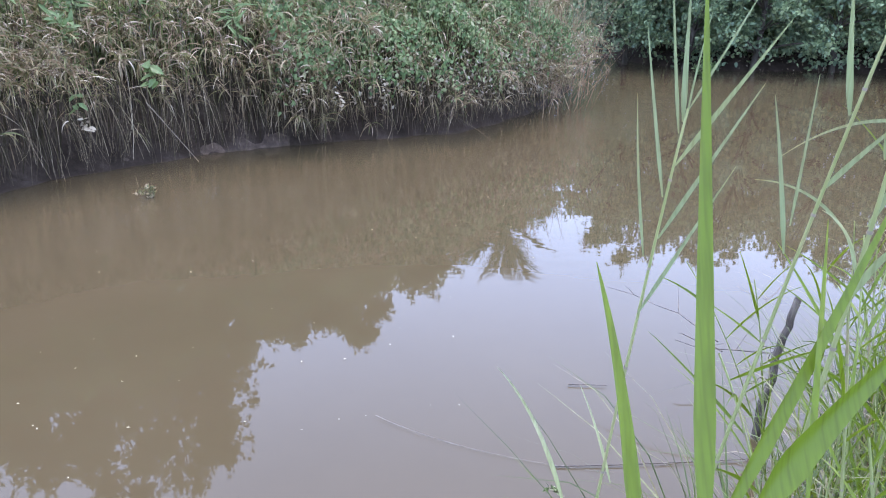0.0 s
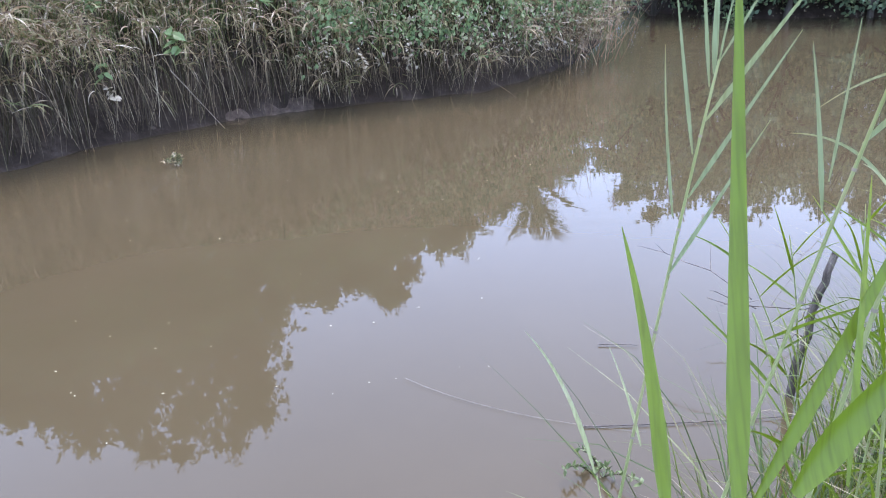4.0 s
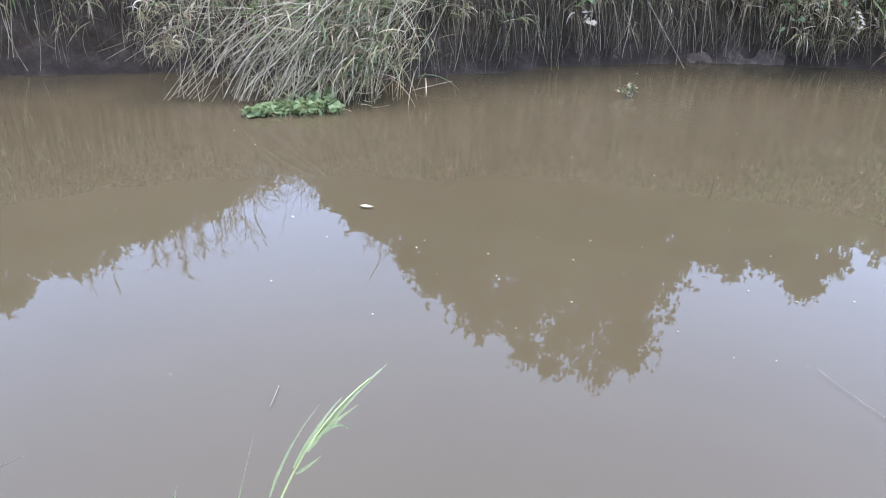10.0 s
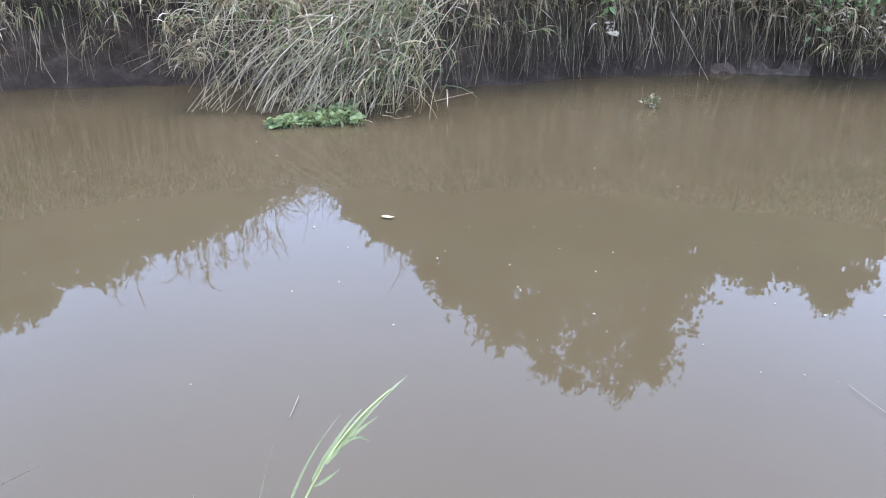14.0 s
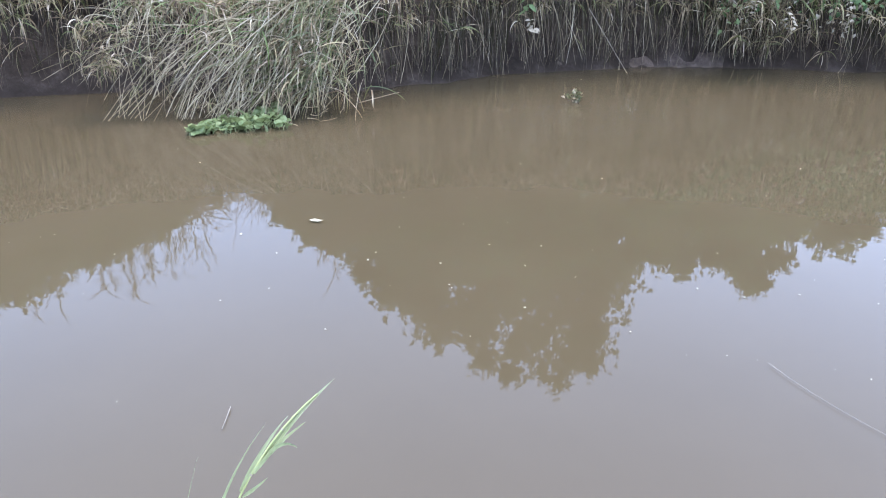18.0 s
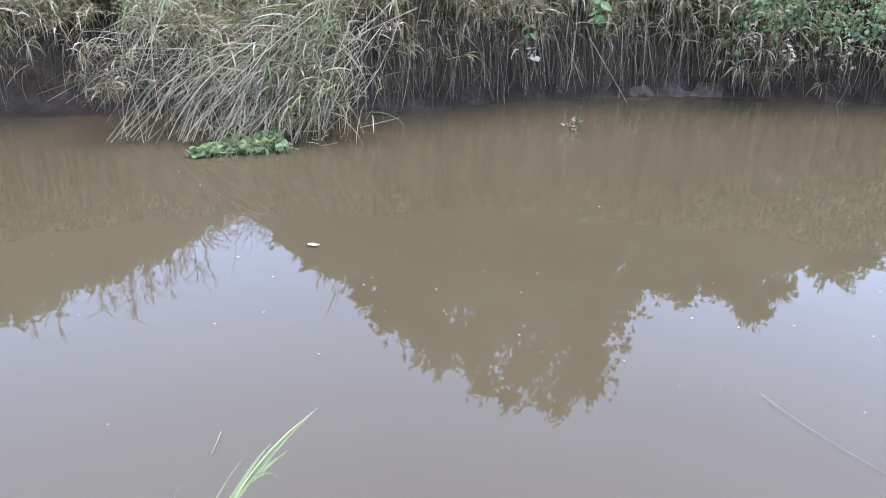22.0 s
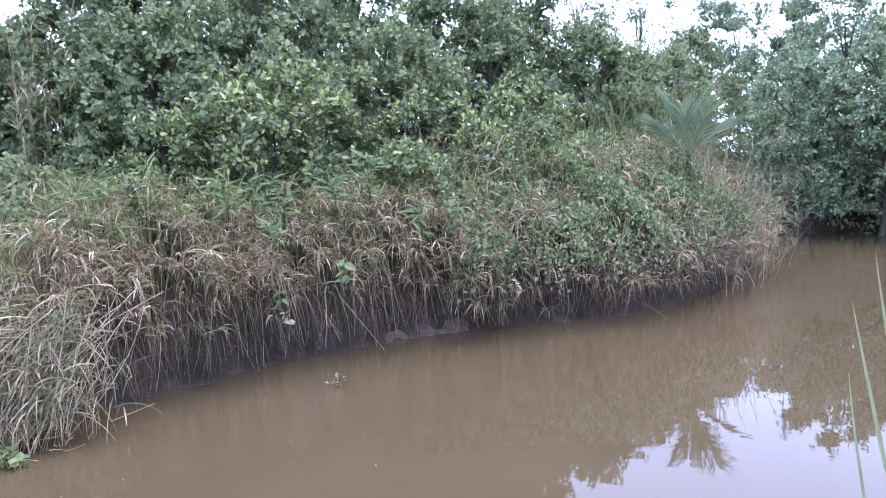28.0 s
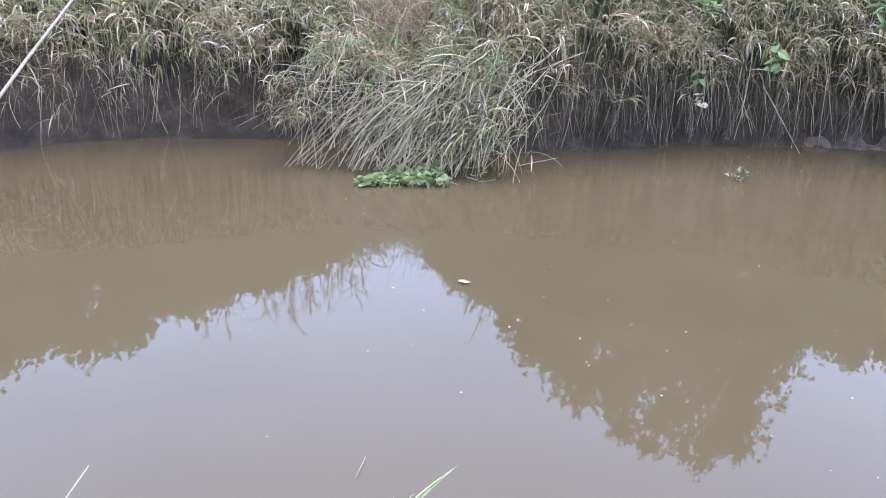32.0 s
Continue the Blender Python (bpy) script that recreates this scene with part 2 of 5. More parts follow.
M_BARK = solid("bark", [(0.3, (0.039, 0.0325, 0.026)), (0.7, (0.111, 0.0943, 0.0748))], 8.0, 0.85, 0.6, (1, 1, 0.25))
M_DEAD = solid("dead_wood", [(0.3, (0.06, 0.048, 0.04)), (0.5, (0.13, 0.105, 0.085)), (0.7, (0.26, 0.21, 0.17))], 22.0, 0.9, 0.8, (1, 1, 0.2))
M_TWIG = solid("pale_twig", [(0.3, (0.19, 0.155, 0.11)), (0.7, (0.36, 0.31, 0.24))], 14.0, 0.8, 0.3, (1, 1, 0.2))
M_TWIG_DARK = foliage("dead_twigs", [(0.0, (0.182, 0.119, 0.0774)), (0.6, (0.312, 0.212, 0.133)), (1.0, (0.468, 0.371, 0.232))], 0.05, 0.8)
M_HYACINTH = foliage("floating_plant_leaves", [(0.0, (0.10, 0.145, 0.055)), (0.5, (0.18, 0.23, 0.09)), (1.0, (0.33, 0.37, 0.2))], 0.3, 0.5, 9.0, gloss=0.25)
M_CREAM = foliage("bleached_leaf", [(0.0, (0.42, 0.37, 0.24)), (1.0, (0.58, 0.52, 0.36))], 0.15, 0.6)

# ---- building helpers ----
R = np.random.RandomState


def mesh_np(name, verts, faces, material, smooth=False):
    """A mesh from arrays; faces: a list of integer arrays, each n x 3 or n x 4."""
    me = bpy.data.meshes.new(name)
    verts = np.asarray(verts, np.float32)
    faces = [np.asarray(f, np.int32) for f in faces if len(f)]
    loops = np.concatenate([f.ravel() for f in faces])
    sizes = np.concatenate([np.full(len(f), f.shape[1], np.int32) for f in faces])
    me.vertices.add(len(verts))
    me.vertices.foreach_set("co", verts.ravel())
    me.loops.add(len(loops))
    me.loops.foreach_set("vertex_index", loops)
    me.polygons.add(len(sizes))
    me.polygons.foreach_set("loop_start", np.r_[0, np.cumsum(sizes)[:-1]].astype(np.int32))
    me.polygons.foreach_set("use_smooth", np.full(len(sizes), smooth))
    me.materials.append(material)
    me.update(calc_edges=True)
    return me


class Heap:
    """Collects arrays of vertices and faces for one mesh."""

    def __init__(self):
        self.v, self.f, self.n = [], [], 0

    def add(self, verts, *faces):
        verts = np.asarray(verts, float).reshape(-1, 3)
        self.v.append(verts)
        self.f += [np.asarray(f) + self.n for f in faces if len(f)]
        self.n += len(verts)
        return self

    def mesh(self, name, material, smooth=False):
        return mesh_np(name, np.concatenate(self.v), self.f, material, smooth)


def thing(name, label, category, group="", kind="", place=(0, 0, 0), data=None):
    ob = new(name, data)
    ob.location = place
    return tagged(ob, label, category, group, kind)


def part(name, data, parent, label=""):
    ob = new(name, data)
    ob.parent = parent
    if label:
        tagged(ob, label)
    return ob


def unit(a):
    return a / np.maximum(np.linalg.norm(a, axis=-1, keepdims=True), 1e-9)


def ribbons(base, heading, elevation, droop, length, width, segs=4, bend=1.3, roll=None, belly=0.35):
    """Blades as folded ribbons. heading, elevation and droop in radians, one a blade."""
    n = len(base)
    s = np.linspace(0, 1, segs + 1)
    ang = elevation[:, None] - droop[:, None] * s[None, :] ** bend
    step = (length / segs)[:, None]
    hor = np.cumsum(np.c_[np.zeros(n), np.cos(ang[:, :-1]) * step], axis=1)
    ver = np.cumsum(np.c_[np.zeros(n), np.sin(ang[:, :-1]) * step], axis=1)
    fwd = np.c_[np.cos(heading), np.sin(heading), np.zeros(n)]
    mid = base[:, None] + hor[..., None] * fwd[:, None] + ver[..., None] * np.array([0, 0, 1.0])
    side = np.c_[-np.sin(heading), np.cos(heading), np.zeros(n)]
    if roll is not None:
        side = side * np.cos(roll)[:, None] + np.array([0, 0, 1.0]) * np.sin(roll)[:, None]
    prof = np.minimum(1, (s / belly) * 0.5 + 0.5) * (1 - s ** 2.2) + 0.03
    w = 0.5 * width[:, None] * prof[None, :]
    left, right = mid - side[:, None] * w[..., None], mid + side[:, None] * w[..., None]
    v = np.stack([left, right], 2).reshape(-1, 3)
    k = (np.arange(n) * (segs + 1) * 2)[:, None] + (np.arange(segs) * 2)[None, :]
    q = np.stack([k, k + 1, k + 3, k + 2], -1).reshape(-1, 4)
    return v, q


def tubes(paths, radius, sides=3, taper=0.4):
    """Thin tubes along paths (n, m, 3), with a radius a path, tapering to taper times it."""
    n, m, _ = paths.shape
    tan = unit(np.gradient(paths, axis=1))
    ref = np.where(np.abs(tan[..., 2:3]) > 0.9, np.array([1.0, 0, 0]), np.array([0, 0, 1.0]))
    a = unit(np.cross(tan, ref))
    b = np.cross(tan, a)
    th = np.arange(sides) * 2 * math.pi / sides
    rad = (np.asarray(radius)[:, None] * np.linspace(1, taper, m)[None, :])[..., None, None]
    ring = paths[:, :, None] + rad * (a[:, :, None] * np.cos(th)[:, None] + b[:, :, None] * np.sin(th)[:, None])
    v = ring.reshape(-1, 3)
    i = np.arange(n)[:, None, None] * m * sides
    j = np.arange(m - 1)[None, :, None] * sides
    k = np.arange(sides)[None, None, :]
    k2 = (k + 1) % sides
    q = np.stack([i + j + k, i + j + k2, i + j + sides + k2, i + j + sides + k], -1).reshape(-1, 4)
    return v, q


def bezier(a, b, c, m=6):
    """Quadratic curves through arrays of points a (start), b (pull) and c (end)."""
    t = np.linspace(0, 1, m)[None, :, None]
    a, b, c = (np.atleast_2d(x)[:, None] for x in (a, b, c))
    return a * (1 - t) ** 2 + 2 * b * t * (1 - t) + c * t ** 2


def leaves(place, along, normal, length, width, shape="ovate", curl=0.15):
    """Folded leaf blades of four triangles and a keel: place, direction, face normal, one a leaf."""
    n = len(place)
    along = unit(along)
    side = unit(np.cross(along, normal))
    up = np.cross(side, along)
    cuts = {"ovate": (0.3, 0.46, 0.68, 0.34), "obovate": (0.38, 0.30, 0.76, 0.5), "lance": (0.3, 0.5, 0.65, 0.38), "round": (0.28, 0.46, 0.72, 0.46)}[shape]
    p1, w1, p2, w2 = cuts
    L, W = np.asarray(length)[:, None], np.asarray(width)[:, None]

    def at(p, w, h):
        return place + along * L * p + side * W * w + up * L * h

    v = np.stack([at(0, 0, 0), at(p1, -w1, 0.05), at(p1, w1, 0.05), at(p1, 0, 0.0), at(p2, -w2, -curl * 0.25), at(p2, w2, -curl * 0.25), at(p2, 0, -curl * 0.4), at(1, 0, -curl)], 1).reshape(-1, 3)
    k = np.arange(n)[:, None] * 8
    tri = np.concatenate([k + [0, 3, 1], k + [0, 2, 3], k + [4, 6, 7], k + [6, 5, 7]])
    quad = np.concatenate([k + [1, 3, 6, 4], k + [3, 2, 5, 6]])
    return v, tri, quad


def small_leaves(place, along, normal, length, width):
    """Leaves far off: two triangles folded along the rib."""
    n = len(place)
    along = unit(along)
    side = unit(np.cross(along, normal))
    up = np.cross(side, along)
    L, W = np.asarray(length)[:, None], np.asarray(width)[:, None]
    mid = place + along * L * 0.5 + up * L * 0.08
    v = np.stack([place, mid - side * W * 0.55, place + along * L, mid + side * W * 0.55], 1).reshape(-1, 3)
    k = np.arange(n)[:, None] * 4
    return v, np.concatenate([k + [0, 2, 1], k + [0, 3, 2]])


def rand_dirs(r, n):
    return unit(r.normal(size=(n, 3)))


def wobble(p, scale, seed=0.0):
    """Smooth waves over the plan, about -1 to 1."""
    x, y = p[..., 0] * scale + seed, p[..., 1] * scale + seed * 1.7
    return (np.sin(x * 1.0 + 1.3 * np.sin(y * 0.7)) + np.sin(y * 1.3 + 1.1 * np.sin(x * 0.9 + 2)) + np.sin((x + y) * 1.9 + 0.5)) / 3


# ---- the plan: shores of the creek ----
FAR_SHORE = [(-15, -8), (-11.5, -3), (-10.2, 0.3), (-9.6, 2.4), (-9.1, 3.5), (-8.5, 4.5), (-7.9, 5.2), (-6.9, 5.9), (-5.9, 6.4),
             (-5.35, 6.9), (-5.05, 7.5), (-4.3, 8.7), (-3.7, 9.3), (-3.0, 10.0), (-2.4, 10.4), (-1.6, 10.85), (-0.8, 11.15),
             (0.1, 11.5), (0.85, 12.5), (1.8, 14.2), (2.7, 17), (3.3, 20), (3.4, 24), (2.4, 29), (0, 36)]
OPPOSITE = [(2.5, 37), (4.6, 29), (4.9, 26), (5.8, 23), (6.7, 21.7), (8, 21), (10, 21.2), (13, 20), (18, 22), (30, 26)]
NEAR_SHORE = [(30, 17), (16, 14), (9, 11), (5, 7), (3.2, 4.6), (2.0, 3.0), (1.2, 2.2), (0, 1.4), (-1.2, 0.7), (-2.2, 0.1), (-4.5, -1.2), (-11, -8)]
CREEK = np.array(FAR_SHORE + OPPOSITE + NEAR_SHORE, float)


def shore_distance(p):
    """Metres from the water's edge, positive on land; p: n x 2."""
    best = np.full(len(p), 1e9)
    inside = np.zeros(len(p), bool)
    for a, b in zip(CREEK, np.roll(CREEK, -1, 0)):
        ab, ap = b - a, p - a
        t = np.clip((ap @ ab) / (ab @ ab), 0, 1)
        best = np.minimum(best, np.hypot(*(ap - t[:, None] * ab).T))
        cross = (a[1] > p[:, 1]) != (b[1] > p[:, 1])
        if a[1] != b[1]:
            inside ^= cross & (p[:, 0] < (b[0] - a[0]) * (p[:, 1] - a[1]) / (b[1] - a[1]) + a[0])
    return np.where(inside, -best, best)


def ease(x):
    x = np.clip(x, 0, 1)
    return x * x * (3 - 2 * x)


def ground_height(p):
    d = shore_distance(p) + 0.10 * wobble(p, 2.3) + 0.06 * wobble(p, 7.0, 3.0)
    rough = 0.035 * wobble(p, 5.0, 1.0) + 0.02 * wobble(p, 13.0, 2.0)
    land = 0.30 * ease(d / 0.28) + 0.5 * ease((d - 0.15) / 1.3) + 0.15 * wobble(p, 0.35, 5.0) * ease((d - 3) / 6) + rough * ease(d / 0.2)
    return np.where(d > 0, land, -0.7 * ease(-d / 1.0))


class Shore:
    """A stretch of the far shore: along it in metres, inland across it."""

    def __init__(self, points):
        self.p = np.array(points, float)
        self.cum = np.r_[0, np.cumsum(np.hypot(*np.diff(self.p, axis=0).T))]
        self.length = self.cum[-1]

    def at(self, u, inland):
        x, y = np.interp(u, self.cum, self.p[:, 0]), np.interp(u, self.cum, self.p[:, 1])
        e = 0.7
        dx = np.interp(u + e, self.cum, self.p[:, 0]) - np.interp(u - e, self.cum, self.p[:, 0])
        dy = np.interp(u + e, self.cum, self.p[:, 1]) - np.interp(u - e, self.cum, self.p[:, 1])
        n = unit(np.stack([-dy, dx], -1))
        return np.stack([x, y], -1) + n * np.asarray(inland)[..., None], n


# ---- ground and water ----


def grow(fine, reach):
    out, step = [], fine
    d = 0.0
    while d < reach:
        step *= 1.25
        d += step
        out.append(d)
    return np.array(out)


gx = np.r_[-16 - grow(0.23, 1500)[::-1], np.arange(-16, 14.001, 0.23), 14 + grow(0.23, 1500)]
gy = np.r_[-7 - grow(0.23, 1500)[::-1], np.arange(-7, 27.001, 0.23), 27 + grow(0.23, 1500)]
GX, GY = np.meshgrid(gx, gy)
gp = np.stack([GX.ravel(), GY.ravel()], 1)
gz = ground_height(gp)
gi = np.arange(len(gp)).reshape(GX.shape)
gf = np.stack([gi[:-1, :-1], gi[:-1, 1:], gi[1:, 1:], gi[1:, :-1]], -1).reshape(-1, 4)
thing("ground", "grey-brown muddy creek bank with bare wet edge, darkened for shade under the sedge", "ground", kind="structure",
      data=mesh_np("ground", np.c_[gp, gz], [gf], M_MUD_SHADED, True))
wx = np.r_[-40, np.arange(-20, 20.1, 0.4), 30, 60]
wy = np.r_[-40, np.arange(-8, 40.1, 0.4), 80]
WX, WY = np.meshgrid(wx, wy)
wp = np.stack([WX.ravel(), WY.ravel()], 1)
wi = np.arange(len(wp)).reshape(WX.shape)
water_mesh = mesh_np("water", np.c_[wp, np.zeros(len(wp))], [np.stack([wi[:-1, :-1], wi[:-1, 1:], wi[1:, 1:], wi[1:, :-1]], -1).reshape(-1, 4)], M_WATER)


def line_distance(p, line):
    best = np.full(len(p), 1e9)
    for a, b in zip(np.array(line, float)[:-1], np.array(line, float)[1:]):
        t = np.clip(((p - a) @ (b - a)) / ((b - a) @ (b - a)), 0, 1)
        best = np.minimum(best, np.hypot(*(p - a - t[:, None] * (b - a)).T))
    return best


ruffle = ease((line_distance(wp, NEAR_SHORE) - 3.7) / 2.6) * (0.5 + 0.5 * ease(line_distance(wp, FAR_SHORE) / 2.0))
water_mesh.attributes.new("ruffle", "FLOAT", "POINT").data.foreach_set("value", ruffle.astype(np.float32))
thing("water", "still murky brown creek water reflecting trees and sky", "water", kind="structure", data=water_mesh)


def ground_at(p):
    return ground_height(np.atleast_2d(p))


# ---- sedge beds on the far bank ----


def saddle(p):
    """0 to 1: the low gap in the growth behind the collapsed tussock."""
    az = np.degrees(np.arctan2(-p[:, 0], p[:, 1]))
    return np.exp(-((az - 47.8) / 3.2) ** 2)


def sedge_bed(name, label, shore, count, rim, top, depth, seed, leaf_mat, over=0.2, leaf=0.38, per=7, green=0.0, foot_in=0.03, lumps=1.0):
    """A bed of arching sedge: stems from the bank, each ending in a tuft of drooping leaves that together make a mantle."""
    r = R(seed)
    u = r.uniform(0, shore.length, count)
    v = r.beta(0.85, 1.2, count)
    tip2, n = shore.at(u, -over + (depth + over) * v)
    # hollows where few shoots grow
    keep = wobble(tip2, 3.4, seed + 5) + 0.35 * r.normal(size=count) > -0.42
    u, v, tip2, n = u[keep], v[keep], tip2[keep], n[keep]
    count = len(u)
    lump = lumps * (0.2 * wobble(tip2, 2.6, seed) + 0.13 * wobble(tip2, 6.3, seed + 2))
    z = rim + (top - rim) * np.sin(v * math.pi / 2) ** 0.9 + lump + r.normal(0, 0.08, count) - 0.3 * r.rand(count) ** 3
    z = z + lumps * 0.16 * (1 - v) * wobble(np.c_[u, u], 2.1, seed)
    z = z - 0.85 * saddle(tip2) * np.clip(z - 0.9, 0, 1)
    low = r.rand(count) < 0.045
    z = np.where(low, rim - r.uniform(0.1, 0.55, count), z)
    tip = np.c_[tip2 + n * (-0.9 * lump[:, None]), z]
    # stems, of two ages
    foot2, _ = shore.at(u + r.normal(0, 0.1, count), foot_in + (depth - foot_in) * 0.75 * v ** 1.3 + r.rand(count) * 0.25)
    foot = np.c_[foot2, ground_at(foot2) - 0.03]
    pull = foot * 0.5 + tip * 0.5
    pull[:, 2] = foot[:, 2] + (tip[:, 2] - foot[:, 2]) * r.uniform(0.75, 1.1, count)
    pull[:, :2] += (foot[:, :2] - tip[:, :2]) * 0.3 + r.normal(0, 0.05, (count, 2))
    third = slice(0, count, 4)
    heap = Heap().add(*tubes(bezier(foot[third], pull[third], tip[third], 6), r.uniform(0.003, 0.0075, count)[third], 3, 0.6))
    bed = thing(name, label, "sedge", kind="stuff", data=heap.mesh(name + "_stems", M_STEM_SHADED))
    # star-shaped tufts of leaves
    m = count * per
    base = np.repeat(tip, per, 0) + r.normal(0, 0.012, (m, 3))
    out = np.repeat(np.arctan2(-n[:, 1], -n[:, 0]), per)
    star = np.tile(np.arange(per) * 2 * math.pi / per, count)
    heading = np.repeat(r.uniform(0, 6.28, count), per) + star + r.normal(0, 0.3, m)
    heading = np.where(r.rand(m) < 0.3, out + r.normal(0, 0.7, m), heading)
    size = np.repeat(r.uniform(0.7, 1.25, count), per)
    dry = np.repeat(r.rand(count) < np.clip(1.3 - 1.25 * v - green, 0.15, 1), per)
    for look_name, pick, mat in (("drooping_foliage", dry, leaf_mat), ("green_foliage", ~dry, M_SEDGE_GREEN)):
        k = int(pick.sum())
        rise = np.where(dry[pick], r.uniform(-0.7, 1.1, k), r.uniform(0.0, 1.35, k))
        fall = np.where(dry[pick], r.uniform(0.4, 2.6, k), r.uniform(0.3, 1.9, k))
        tops = Heap().add(*ribbons(base[pick], heading[pick], rise, fall, (leaf * size * r.uniform(0.55, 1.15, m))[pick], (size * r.uniform(0.008, 0.022, m))[pick], 5, 0.9, r.normal(0, 0.8, k)))
        tagged(part(look_name, tops.mesh(name + "_leaves", mat), bed), kind="stuff")
    # long blades rising through the mantle
    j = int(count * 0.4 * (1 + green))
    pick = np.flatnonzero(v > 0.25)[r.randint(0, (v > 0.25).sum(), j)]
    b = tip[pick] - np.c_[np.zeros((j, 2)), r.uniform(0.05, 0.25, j)]
    blades = Heap().add(*ribbons(b, r.uniform(0, 6.28, j), r.uniform(0.9, 1.5, j), r.uniform(0.5, 1.9, j), r.uniform(0.25, 0.6, j), r.uniform(0.01, 0.022, j), 6, 1.6))
    tagged(part("upright_foliage", blades.mesh(name + "_blades", M_SEDGE_GREEN), bed), kind="stuff")
    return bed


SHORE_LEFT = Shore(FAR_SHORE[2:9])
SHORE_MID = Shore(FAR_SHORE[8:16])
SHORE_RIGHT = Shore(FAR_SHORE[14:21])
sedge_bed("sedge_bed", "browning sedge with drooping leaf tufts on mud bank", SHORE_MID, 1800, 1.2, 2.2, 1.5, 11, M_SEDGE, over=0.4, per=8, leaf=0.28)
sedge_bed("sedge_bed", "tall grey-green sedge leaning over dark bank", SHORE_LEFT, 1450, 1.28, 1.8, 2.4, 12, M_SEDGE, over=0.55, per=9, leaf=0.31)


def hanging_stalks(name, label, shore, count, top, seed, mat):
    """Dead stalks and roots that hang down the face of the bank to the water."""
    r = R(seed)
    u = r.uniform(0, shore.length, count)
    a2, n = shore.at(u, r.uniform(-0.15, 0.3, count))
    a = np.c_[a2, r.uniform(top * 0.5, top, count)]
    c2, _ = shore.at(u + r.normal(0, 0.12, count), r.uniform(-0.28, 0.12, count))
    c = np.c_[c2, r.uniform(0.0, 0.35, count)]
    b = (a + c) / 2 + r.normal(0, 0.05, (count, 3)) - np.c_[n * 0.1, np.zeros(count)]
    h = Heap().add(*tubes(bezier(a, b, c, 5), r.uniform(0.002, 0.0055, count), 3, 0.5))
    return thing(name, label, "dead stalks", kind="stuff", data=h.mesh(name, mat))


hanging_stalks("dead_stalks", "thin dead brown stalks hanging down the bank", SHORE_MID, 380, 1.25, 21, M_STALK_SHADED)
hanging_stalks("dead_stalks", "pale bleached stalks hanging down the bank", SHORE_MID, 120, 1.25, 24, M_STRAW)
hanging_stalks("dead_stalks", "thin dead brown stalks hanging down the bank", SHORE_LEFT, 150, 1.1, 22, M_STALK_SHADED)
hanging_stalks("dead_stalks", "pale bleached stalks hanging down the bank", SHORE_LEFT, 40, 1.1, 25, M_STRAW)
hanging_stalks("dead_stalks", "dry trailing stems under the vine mound", SHORE_RIGHT, 420, 1.0, 23, M_STALK_SHADED)
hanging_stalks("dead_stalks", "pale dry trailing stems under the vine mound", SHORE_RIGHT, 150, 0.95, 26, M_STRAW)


def hanging_leaves(name, label, shore, count, lo, hi, seed, mat, share=1.0):
    """Dry leaves that hang down in front of the shaded face of the bank, in loose tufts."""
    r = R(seed)
    k = 4
    u = np.repeat(r.uniform(0, shore.length * share, count // k), k) + r.normal(0, 0.05, count // k * k)
    n = len(u)
    p2, nor = shore.at(u, np.repeat(r.uniform(-0.42, 0.0, count // k), k))
    z = np.repeat(lo + (hi - lo) * r.rand(count // k) ** 0.6, k) + r.normal(0, 0.04, n)
    out = np.arctan2(-nor[:, 1], -nor[:, 0]) + r.normal(0, 1.0, n)
    h = Heap().add(*ribbons(np.c_[p2, z], out, r.uniform(-1.2, 0.3, n), r.uniform(0.2, 1.2, n), r.uniform(0.14, 0.4, n), r.uniform(0.007, 0.017, n), 5, 0.9, r.normal(0, 0.9, n)))
    return thing(name, label, "dry leaves", kind="stuff", data=h.mesh(name, mat))


hanging_leaves("hanging_leaves", "bleached dry leaves hanging before the dark bank", SHORE_LEFT, 480, 0.45, 1.25, 27, M_SEDGE, 0.68)
hanging_leaves("hanging_leaves", "bleached dry leaves hanging before the dark bank", SHORE_MID, 240, 0.55, 1.2, 28, M_SEDGE)
hanging_leaves("hanging_leaves", "dry leaves hanging under the vine mound", SHORE_RIGHT, 420, 0.3, 0.95, 29, M_SEDGE)


# ---- the vine-covered mound at the bend ----


